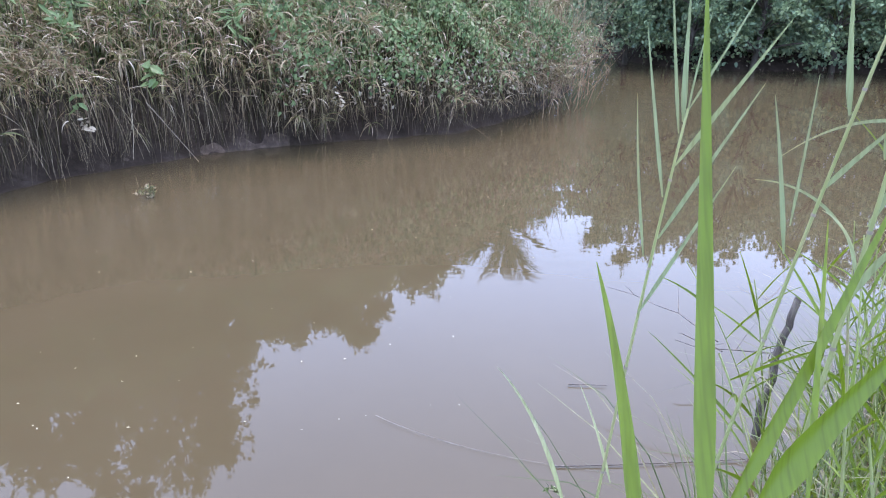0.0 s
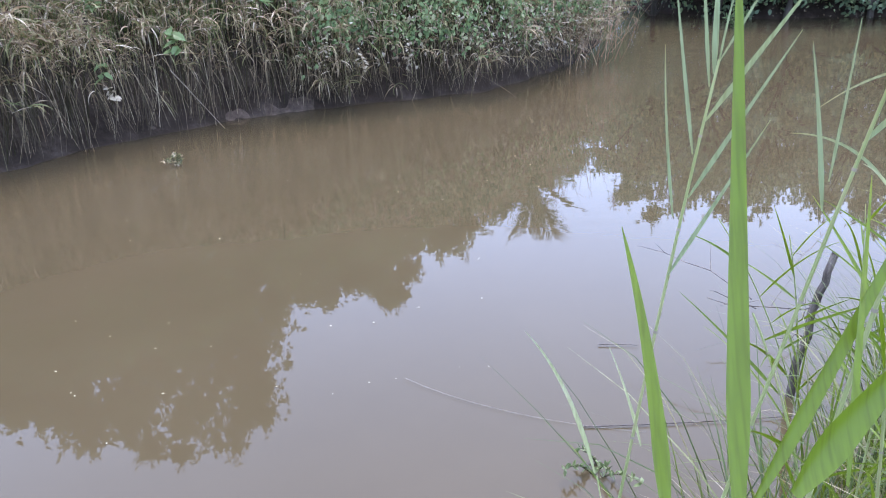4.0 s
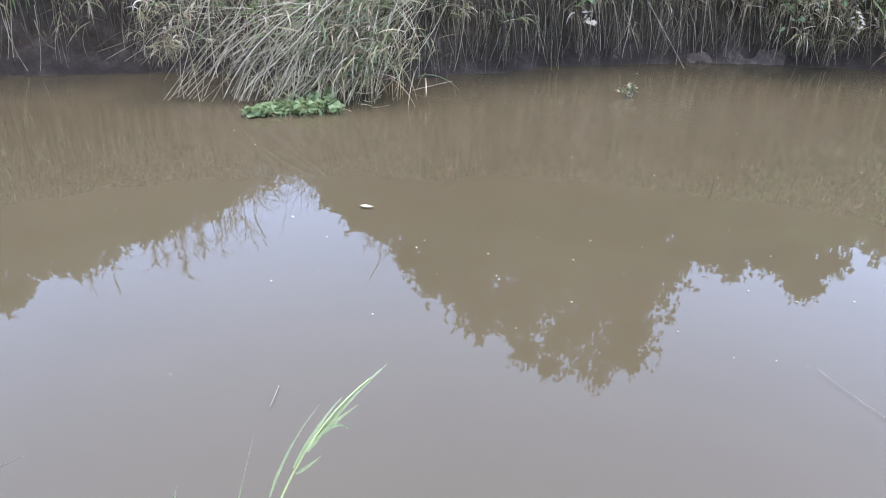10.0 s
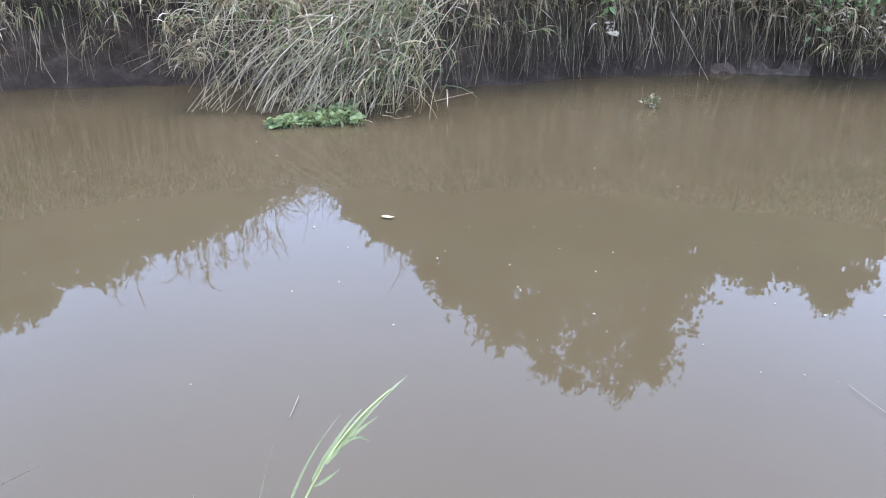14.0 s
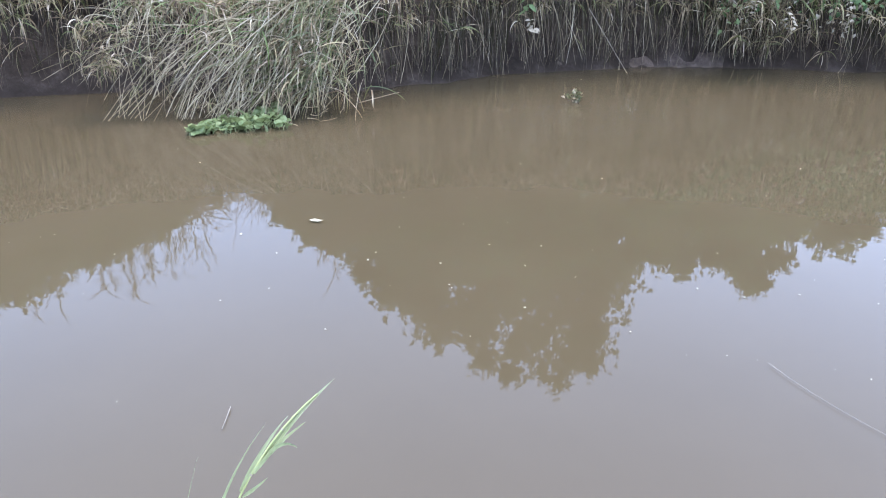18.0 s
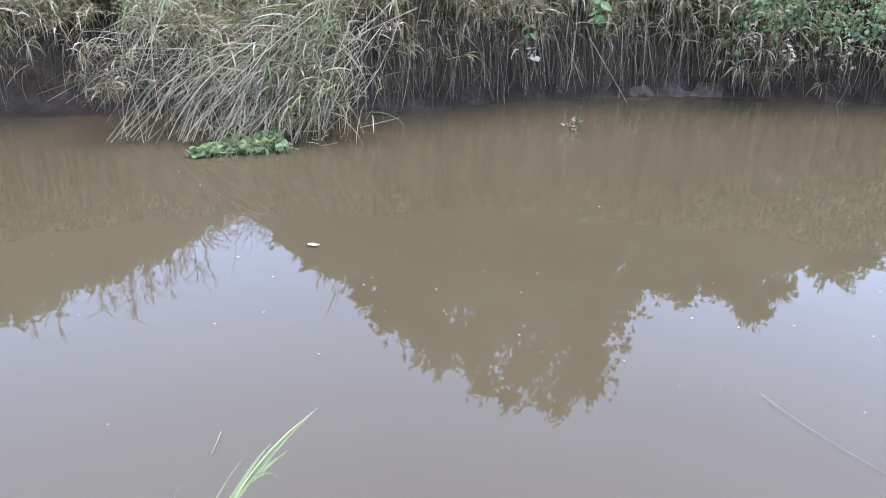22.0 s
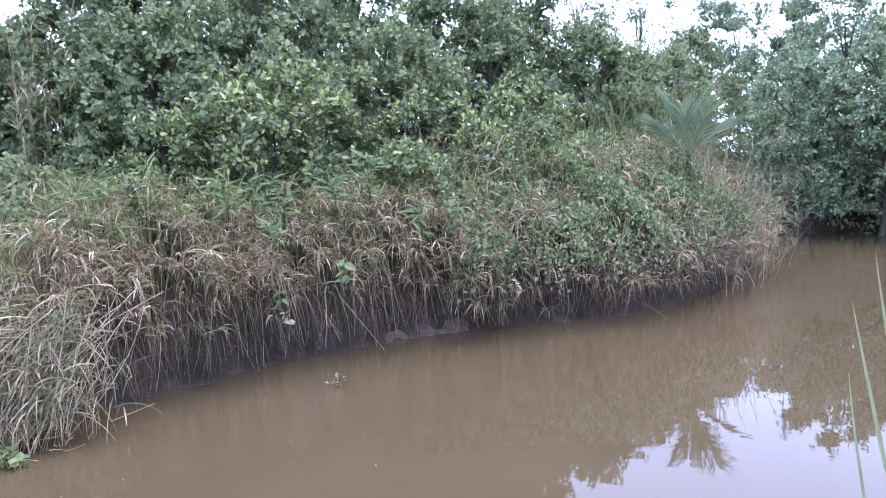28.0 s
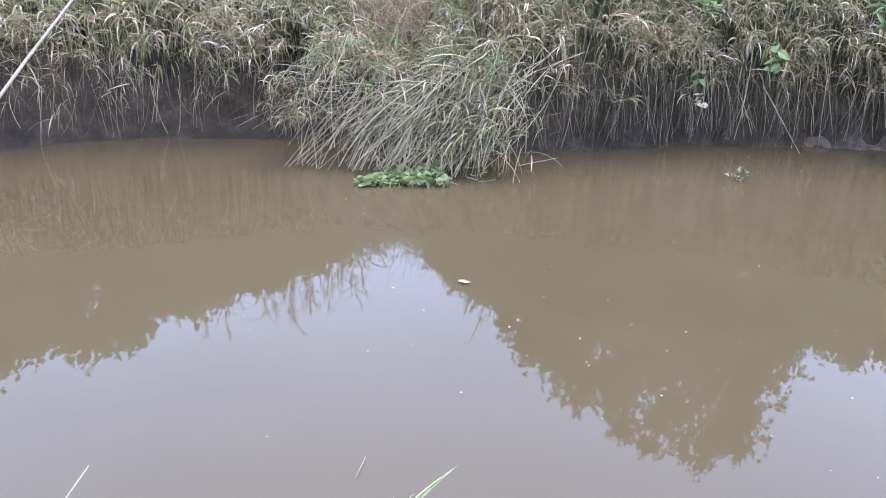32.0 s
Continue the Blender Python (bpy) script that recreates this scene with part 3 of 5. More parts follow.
def vine_mound(name, label, shore, count, rim, top, depth, over, seed, leaf=(0.04, 0.09), mat=None):
    r = R(seed)
    u = r.uniform(0, shore.length, count)
    v = r.beta(0.95, 1.1, count)
    p2, n = shore.at(u, -over + (depth + over) * v)
    lump = 0.3 * wobble(p2, 1.9, seed) + 0.17 * wobble(p2, 4.7, seed + 4)
    z = rim + (top - rim) * np.sin(v * math.pi / 2) ** 0.85 + lump - 0.35 * r.rand(count) ** 2.5
    fall = ease((u - shore.length * 0.62) / (shore.length * 0.38))
    z = z - fall * 0.55 * v - 0.6 * saddle(p2) * np.clip(z - 0.9, 0, 1)
    z = z + 0.26 * (1 - v) * wobble(np.c_[u, u], 1.5, seed)
    p = np.c_[p2 - n * lump[:, None] * 0.8, z]
    normal = unit(np.c_[-n * (1 - v)[:, None], 0.35 + v] + r.normal(0, 0.45, (count, 3)))
    along = unit(np.cross(normal, rand_dirs(r, count)) + np.array([0, 0, -0.35]))
    size = r.uniform(*leaf, count)
    h = Heap().add(*leaves(p, along, normal, size, size * r.uniform(0.5, 0.75, count), "ovate", 0.2))
    mound = thing(name, label, "vine", kind="stuff", data=h.mesh(name + "_leaves", mat or M_VINE))
    k = count // 14
    a2, an = shore.at(r.uniform(0, shore.length, k), r.uniform(0.2, depth, k))
    a = np.c_[a2, ground_at(a2)]
    c = p[r.randint(0, count, k)]
    near = np.argsort(u)[np.clip(np.searchsorted(np.sort(u), r.uniform(0, shore.length, k)), 0, count - 1)]
    c = p[near]
    f2, _ = shore.at(u[near] + r.normal(0, 0.3, k), 0.2 + depth * 0.7 * v[near])
    a = np.c_[f2, ground_at(f2)]
    b = (a + c) / 2 + np.c_[r.normal(0, 0.2, (k, 2)), r.uniform(0, 0.6, k)]
    part("stemwork", Heap().add(*tubes(bezier(a, b, c, 6), r.uniform(0.002, 0.006, k), 3, 0.5)).mesh(name + "_stems", M_STEM_SHADED), mound)
    # grass that grows through
    g = count // 7
    pick = r.randint(0, count, g)
    b = p[pick] - np.array([0, 0, 0.03])
    part("grass", Heap().add(*ribbons(b, r.uniform(0, 6.28, g), r.uniform(0.5, 1.45, g), r.uniform(0.8, 2.6, g), r.uniform(0.2, 0.5, g), r.uniform(0.005, 0.011, g), 5, 1.2)).mesh(name + "_grass", M_SEDGE_GREEN), mound)
    # dry trailers below the rim
    d = count // 9
    uu = r.uniform(0, shore.length, d)
    q2, qn = shore.at(uu, r.uniform(-over - 0.1, 0.25, d))
    q = np.c_[q2, rim + r.uniform(-0.45, 0.35, d)]
    s = r.uniform(0.03, 0.075, d)
    part("dry_foliage", Heap().add(*leaves(q, unit(r.normal(size=(d, 3)) + np.array([0, 0, -0.8])), rand_dirs(r, d), s, s * 0.6, "ovate", 0.4)).mesh(name + "_dry", M_DRY_LEAF), mound)
    return mound


vine_mound("vine_mound", "mound of small-leaved creeping vine over grass at the bend", SHORE_RIGHT, 18000, 0.98, 2.75, 2.6, 0.5, 31)
sedge_bed("sedge_bed", "brown sedge fringe hanging below the vine mound", SHORE_RIGHT, 800, 0.74, 2.6, 2.2, 13, M_SEDGE, over=0.66, per=9, leaf=0.33, green=-0.25, lumps=1.7)


# ---- shrubs and trees ----


def polar(az, r):
    return np.array([-r * math.sin(radians(az)), r * math.cos(radians(az))])


def tree(name, label, category, az, r0, height, radius, low, seed, leaf_mat, leaf=0.13, shape="obovate", lobes=12, clusters=70, per=7, ratio=0.45, trunk=0.07, squash=1.0, sprays=6):
    """Trunk, limbs to the lobes of an uneven crown, twigs, and rosettes of leaves on the twigs."""
    r = R(seed)
    x, y = polar(az, r0)
    g = float(ground_at((x, y))[0])
    ob = thing(name, label, category, place=(x, y, g))
    H = height - g
    lo = low - g
    top = np.array([r.normal(0, 0.15), r.normal(0, 0.15), H * 0.72])
    path = bezier((0, 0, -0.1), (r.normal(0, 0.3), r.normal(0, 0.3), H * 0.4), top, 8)
    part("trunk", Heap().add(*tubes(path, [trunk], 8, 0.35)).mesh(name + "_trunk", M_BARK, True), ob)
    spots, crown, twigs = path[0], Heap(), []
    for i in range(lobes):
        zf = (i + r.rand()) / lobes
        lr = radius * r.uniform(0.15, 0.38) * (1.0 - 0.4 * zf)
        a = i * 2.4 + r.rand()
        reach = (radius - lr) * math.sqrt(max(0.05, 1 - (1.25 * zf - 0.25) ** 2)) * r.uniform(0.55, 1.0)
        c = np.array([math.cos(a) * reach, math.sin(a) * reach * squash, lo + lr * 0.7 + (H - lr * 1.0 - lo - lr * 0.7) * zf])
        s = spots[min(7, int(1 + 6 * zf))]
        limb = bezier(s, (s + c) / 2 + (0, 0, 0.25), c, 6)
        part("limb", Heap().add(*tubes(limb, [trunk * r.uniform(0.3, 0.45)], 5, 0.3)).mesh(name + "_limb", M_BARK, True), ob)
        n = clusters
        d = rand_dirs(r, n)
        d[:, 2] = np.abs(d[:, 2]) * 1.2 - 0.45
        d = unit(d)
        far = r.uniform(0.35, 1.0, n) + 0.75 * r.rand(n) ** 5
        p = c + d * lr * far[:, None] * np.array([1, 1, 0.9])
        few = slice(0, n, 9)
        k = len(p[few])
        twigs.append(bezier(np.repeat(c[None], k, 0) + d[few] * lr * 0.1, (c + p[few]) / 2 + r.normal(0, 0.05, (k, 3)), p[few], 3))
        # loose sprays that stand out of the crown
        w = sprays
        e = unit(rand_dirs(r, w) + np.array([0, 0, 0.7]) + unit(c * np.array([1, 1, 0.3])) * 0.5)
        a0 = c + e * lr * 0.75
        a2 = a0 + e * r.uniform(0.25, 0.75, (w, 1)) * (0.4 + 0.12 * radius) + np.array([0, 0, -0.08])
        spray = bezier(a0, (a0 + a2) / 2 + np.c_[r.normal(0, 0.05, (w, 2)), np.full(w, 0.08)], a2, 3)
        twigs.append(spray)
        q = 12
        at_ = r.rand(w, q, 1)
        sp = (spray[:, :1] * (1 - at_) + spray[:, -1:] * at_).reshape(-1, 3) + r.normal(0, 0.04, (w * q, 3))
        sd = unit(np.repeat(e, q, 0) * 0.6 + rand_dirs(r, w * q))
        sl = leaf * r.uniform(0.6, 1.2, w * q)
        crown.add(*(leaves(sp, sd, rand_dirs(r, w * q), sl, sl * ratio, shape, 0.12) if shape == "obovate" else small_leaves(sp, sd, rand_dirs(r, w * q), sl, sl * ratio)))
        m = n * per
        axis = np.repeat(unit(d + np.array([0, 0, 0.5])), per, 0)
        fan = unit(axis * r.uniform(0.15, 0.75, m)[:, None] + rand_dirs(r, m) * 0.9)
        L = leaf * r.uniform(0.55, 1.2, m)
        spot, face, wide = np.repeat(p, per, 0) + fan * 0.02, unit(axis + r.normal(0, 0.35, (m, 3))), L * ratio * r.uniform(0.8, 1.15, m)
        crown.add(*(leaves(spot, fan, face, L, wide, shape, 0.12) if shape == "obovate" else small_leaves(spot, fan, face, L, wide)))
    tw = np.concatenate(twigs)
    tagged(part("branchwork", Heap().add(*tubes(tw, np.full(len(tw), 0.007), 3, 0.4)).mesh(name + "_twigs", M_BARK), ob), kind="stuff")
    part("crown", crown.mesh(name + "_crown", leaf_mat), ob)
    return ob


SHRUB = "broad-leaved glossy green shrub behind the sedge"
for az, r0, h, rad, low, seed in ((31.5, 12.3, 3.5, 1.1, 1.2, 1), (26.5, 12.0, 4.2, 1.6, 1.3, 2), (21.5, 12.6, 4.3, 1.8, 1.4, 3), (14, 13.2, 3.6, 1.6, 1.5, 4), (7, 14.6, 3.9, 1.6, 1.6, 5)):
    tree("shrub", SHRUB, "shrub", az, r0, h, rad, low, 100 + seed, M_SHRUB, 0.125, "obovate", 15, 66, 7, 0.5, 0.05)
TREE = "dark green bushy tree standing behind the bank"
for az, r0, h, rad, low, seed in ((22.5, 18.0, 10.5, 3.0, 3.0, 1), (19.2, 18.6, 10.3, 1.45, 3.0, 9), (26.5, 18.2, 10.5, 2.4, 3.0, 20), (30.3, 17.6, 9.15, 2.5, 2.0, 2), (34, 17.3, 8.0, 2.2, 2.0, 21), (36.7, 17, 6.95, 1.65, 1.8, 3), (41, 16.5, 5.5, 1.5, 1.5, 4), (43.5, 16.5, 4.9, 0.9, 1.5, 22), (25, 15.5, 6.4, 2.4, 1.8, 13), (33, 15, 5.6, 2.0, 1.6, 14), (17, 15.6, 5.4, 2.0, 1.6, 18),
                                  (6.9, 19.5, 7.5, 1.6, 2.0, 5), (13, 18.5, 6.8, 2.1, 2.0, 8), (9, 18, 6.2, 2.0, 1.6, 15), (2, 19, 5.7, 2.0, 1.4, 19), (-0.8, 20, 5.1, 1.6, 1.2, 6), (-3.6, 21.5, 5.2, 1.8, 0.8, 23), (-5.5, 29, 6.9, 2.2, 1.0, 16), (-2, 46, 13.4, 4.2, 2.0, 33), (2.5, 46, 15.4, 4.2, 2.0, 34),
                                  (49, 18.5, 4.2, 1.8, 0.8, 17), (53.5, 18, 5.5, 1.8, 0.8, 24), (57.3, 18, 5.9, 1.9, 0.8, 28), (61.5, 18, 6.2, 2.0, 0.8, 29), (45.5, 18.5, 4.2, 1.4, 0.8, 25), (47.5, 27, 6.1, 2.6, 0.8, 30), (51.5, 28, 7.4, 2.6, 0.8, 31), (43.5, 27, 7.6, 2.6, 0.8, 32), (58.5, 15, 4.5, 1.6, 1.2, 7), (65, 14, 4.5, 1.8, 1.2, 10), (70.5, 13.5, 4.7, 1.9, 1.2, 11), (75, 14.0, 4.7, 1.9, 0.4, 26), (80, 13.0, 4.4, 1.9, 1.2, 12), (86, 13.5, 4.6, 2.2, 0.4, 27)):
    tree("tree", TREE, "tree", az, r0, h, rad, low, 200 + seed, M_TREE, 0.12, "ovate", 40, 52, 8, 0.6, 0.1)
FARBUSH = "dense dark bush overhanging the far water's edge"
for az, r0, h, rad, low, seed in ((-13, 23.0, 5.0, 2.2, 0.1, 1), (-17, 22.4, 5.2, 2.2, 0.1, 2), (-21.5, 22.4, 5.0, 2.2, 0.1, 3), (-26.5, 23.4, 5.6, 2.4, 0.1, 4), (-32, 23.3, 5.8, 2.6, 0.1, 5), (-38, 24, 6.0, 2.6, 0.1, 8),
                                  (-8.5, 38, 9.5, 3.0, 0.2, 6), (-15, 26.0, 7.2, 2.8, 0.1, 9), (-20, 25.5, 6.8, 2.8, 0.1, 10), (-25, 26.5, 6.3, 3.0, 0.1, 11), (-12.3, 28.5, 7.5, 1.9, 0.1, 12), (-30, 27, 7.2, 3.0, 0.1, 13), (-36, 27, 6.6, 3.0, 0.1, 14), (-6.8, 36, 9.3, 2.6, 0.1, 15), (-12.6, 31, 6.8, 2.6, 0.0, 16), (-9.8, 34, 6.6, 2.6, 0.0, 17), (-17.5, 30, 6.8, 3.4, 0.0, 18), (-22.5, 31, 6.9, 3.4, 0.0, 19), (-28, 31, 6.9, 3.4, 0.0, 20), (-33.5, 31, 6.9, 3.4, 0.0, 21)):
    tree("bush", FARBUSH, "bush", az, r0, h, rad, low, 300 + seed, M_FARBUSH, 0.13, "ovate", 28, 64, 8, 0.55, 0.09)


# ---- tall grass behind the bank ----


def tall_grass(name, label, places, seed, mat, height, blades=26, spread=0.5):
    r = R(seed)
    c = np.repeat(np.array([polar(a, d) for a, d in places]), blades, 0)
    n = len(c)
    p2 = c + r.normal(0, spread, (n, 2))
    p2 = p2[shore_distance(p2) > 0.5]
    n = len(p2)
    base = np.c_[p2, ground_at(p2)]
    h = Heap().add(*ribbons(base, r.uniform(0, 6.28, n), r.uniform(1.25, 1.56, n), r.uniform(0.2, 1.3, n), height * r.uniform(0.6, 1.15, n), r.uniform(0.014, 0.03, n), 5, 2.4))
    return thing(name, label, "grass", kind="stuff", data=h.mesh(name, mat))


r = R(40)
tall_grass("tall_grass", "tall pale green grass standing behind the sedge", [(a, r.uniform(11.6, 14.0)) for a in np.linspace(41, 66, 60)], 41, M_SEDGE_GREEN, 1.0, 34)
tall_grass("tall_grass", "tall dry grass standing behind the sedge", [(a, r.uniform(11.2, 13.0)) for a in np.linspace(38, 68, 40)], 42, M_STRAW, 1.2, 16)
tall_grass("undergrowth", "rough grass among the trees", [(a, r.uniform(14.5, 20)) for a in np.linspace(38, 90, 130)], 49, M_SEDGE_GREEN, 1.5, 30, 0.7)
tall_grass("tall_reeds", "tall pale reeds beyond the palm", [(a, r.uniform(16.5, 20)) for a in np.linspace(-5, 3, 22)], 43, M_SEDGE_GREEN, 3.3, 26)
tall_grass("undergrowth", "rough grass along the far water's edge", [(a, 23.2 + r.uniform(0, 4)) for a in np.linspace(-40, -10, 110)], 45, M_SEDGE_GREEN, 1.3, 30, 0.6)
tall_grass("undergrowth", "rough green undergrowth between the shrubs", [(a, r.uniform(12.0, 17)) for a in np.linspace(-6, 44, 120)], 44, M_SEDGE_GREEN, 1.7, 24, 0.7)


def plume_reeds(name, label, places, seed, lo, hi):
    """Tall thin reed stalks, each with narrow leaves and a drooping plume."""
    r = R(seed)
    p2 = np.array([polar(a, d) for a, d in places])
    n = len(p2)
    foot = np.c_[p2, ground_at(p2)]
    h = r.uniform(lo, hi, n)
    lean = r.normal(0, 0.25, (n, 2))
    top = foot + np.c_[lean, h]
    path = bezier(foot, foot + np.c_[lean * 0.2, h * 0.6], top, 8)
    ob = thing(name, label, "reeds", kind="stuff", data=Heap().add(*tubes(path, np.full(n, 0.006), 4, 0.5)).mesh(name, M_TUSSOCK))
    k = 9
    q = path[:, 2:].reshape(-1, 3)[r.randint(0, n * 6, n * k)]
    tagged(part("foliage", Heap().add(*ribbons(q, r.uniform(0, 6.28, n * k), r.uniform(0.6, 1.3, n * k), r.uniform(0.6, 2.2, n * k), r.uniform(0.3, 0.7, n * k), r.uniform(0.016, 0.03, n * k), 5, 1.4)).mesh(name + "_leaves", M_TUSSOCK), ob), kind="stuff")
    m = 26
    b = np.repeat(top, m, 0) - np.c_[np.zeros((n * m, 2)), r.uniform(0, 0.3, n * m)]
    tagged(part("plume", Heap().add(*ribbons(b, np.repeat(r.uniform(0, 6.28, n), m) + r.normal(0, 0.8, n * m), r.uniform(0.2, 1.3, n * m), r.uniform(0.8, 2.4, n * m), r.uniform(0.08, 0.2, n * m), np.full(n * m, 0.01), 3)).mesh(name + "_plume", M_DRY_LEAF), ob), kind="stuff")
    return ob


def brush(name, label, places, seed, height, mat, per=16):
    """A tangle of thin dead twigs."""
    r = R(seed)
    c = np.repeat(np.array([polar(a, d) for a, d in places]), per, 0)
    n = len(c)
    p2 = c + r.normal(0, 0.35, (n, 2))
    foot = np.c_[p2, ground_at(p2) + r.uniform(0, height * 0.4, n)]
    tip = foot + np.c_[r.normal(0, 0.5, (n, 2)), r.uniform(0.2, 1.0, n) * height]
    pull = (foot + tip) / 2 + np.c_[r.normal(0, 0.25, (n, 2)), r.uniform(0.1, 0.6, n)]
    return thing(name, label, "brush", kind="stuff", data=Heap().add(*tubes(bezier(foot, pull, tip, 7), r.uniform(0.003, 0.007, n), 3, 0.4)).mesh(name, mat))


FAR_EDGE = Shore(OPPOSITE[2:9])
vine_mound("leafy_thicket", "leafy growth hanging to the far water's edge", FAR_EDGE, 6500, 0.4, 2.0, 1.3, 0.35, 35, (0.09, 0.17), M_FARBUSH)
THICKET_EDGE = Shore([polar(a, d) for a, d in ((66, 11.6), (60, 11.4), (54, 11.2), (50.5, 11.3))])
vine_mound("leafy_thicket", "low leafy thicket of creepers behind the tussock", THICKET_EDGE, 7000, 1.5, 2.9, 2.4, 0.1, 33)
sedge_bed("sedge_bed", "pale green sedge rising behind the collapsed tussock", THICKET_EDGE, 1000, 1.5, 2.95, 2.3, 14, M_TUSSOCK, over=0.9, per=9, leaf=0.4, green=0.15)
THICKET_DIP = Shore([polar(a, d) for a, d in ((50, 11.4), (44, 11.2), (39, 11.0), (36, 11.0))])
vine_mound("leafy_thicket", "low leafy thicket of creepers beside the dead brush", THICKET_DIP, 5200, 1.35, 2.75, 1.5, 0.1, 34, (0.06, 0.13), M_CLIMBER)
sedge_bed("sedge_bed", "green sedge growing through the dead brush", THICKET_DIP, 320, 1.3, 2.3, 1.4, 15, M_TUSSOCK, over=0.4, per=9, leaf=0.36, green=0.3)
brush("dead_brush", "tangle of pinkish-brown dead twigs behind the tussock", [(a, r.uniform(9.6, 11.2)) for a in np.linspace(40.5, 49.5, 54)], 55, 1.05, M_TWIG_DARK)
brush("dead_brush", "tangle of pinkish-brown dead stems at the end of the vine mound", [(a, r.uniform(13.8, 15.2)) for a in np.linspace(-7.9, -5.6, 14)], 56, 2.1, M_TWIG_DARK, 22)
tall_grass("tall_grass", "upright green grass among the climbers", [(a, r.uniform(10.8, 11.9)) for a in np.linspace(35, 45, 26)], 57, M_TUSSOCK, 1.55, 22, 0.35)
plume_reeds("plume_reeds", "thin tall reeds with drooping plumes behind the tussock", [(a, r.uniform(12.4, 14.5)) for a in np.r_[np.linspace(51.5, 61, 50), np.linspace(61, 72, 26)]], 46, 2.0, 3.35)
plume_reeds("plume_reeds", "a few taller reeds with long drooping plumes", [(a, r.uniform(12.6, 14.2)) for a in np.linspace(51.0, 63.5, 24)], 58, 2.9, 3.75)
plume_reeds("plume_reeds", "thin tall reeds with drooping plumes beside the trees", [(a, r.uniform(14.0, 15.5)) for a in np.linspace(38.2, 41.8, 20)], 47, 2.8, 4.7)
plume_reeds("plume_reeds", "thin reeds leaning over the dead brush", [(a, r.uniform(12.4, 13.5)) for a in np.linspace(49, 52, 16)], 50, 1.7, 2.5)
plume_reeds("plume_reeds", "thin tall reeds rising beyond the palm", [(a, r.uniform(17.0, 20)) for a in np.linspace(-6.5, 2, 20)], 48, 2.2, 3.4)


# ---- the fallen tussock over the water ----
TUSSOCK_RIM = Shore([(-7.9, 4.85), (-7.35, 4.75), (-6.8, 4.95), (-6.2, 5.25), (-5.6, 5.6), (-5.1, 6.05), (-4.85, 6.7)])
sedge_bed("tussock", "large collapsed grass tussock leaning over the water", TUSSOCK_RIM, 80, 1.0, 1.5, 1.7, 51, M_TUSSOCK, over=-0.6, leaf=0.34, per=8, green=0.1, foot_in=1.0)


def fan_point(q, inland, z):
    """A place on the tussock: along its foot (0 to 1), inland from it, and up."""
    q, inland, z = (np.asarray(x, float) for x in (q, inland, z))
    return np.stack([-6.62 + 1.62 * q - 0.634 * inland, 4.32 + 1.33 * q + 0.772 * inland, z], -1)


def fan_crest(q):
    """Height of the tussock's crest along its foot, low in the middle."""
    return np.interp(q, [0.0, 0.3, 0.48, 0.62, 0.82, 1.0], [1.3, 1.25, 1.0, 0.92, 1.2, 1.3])


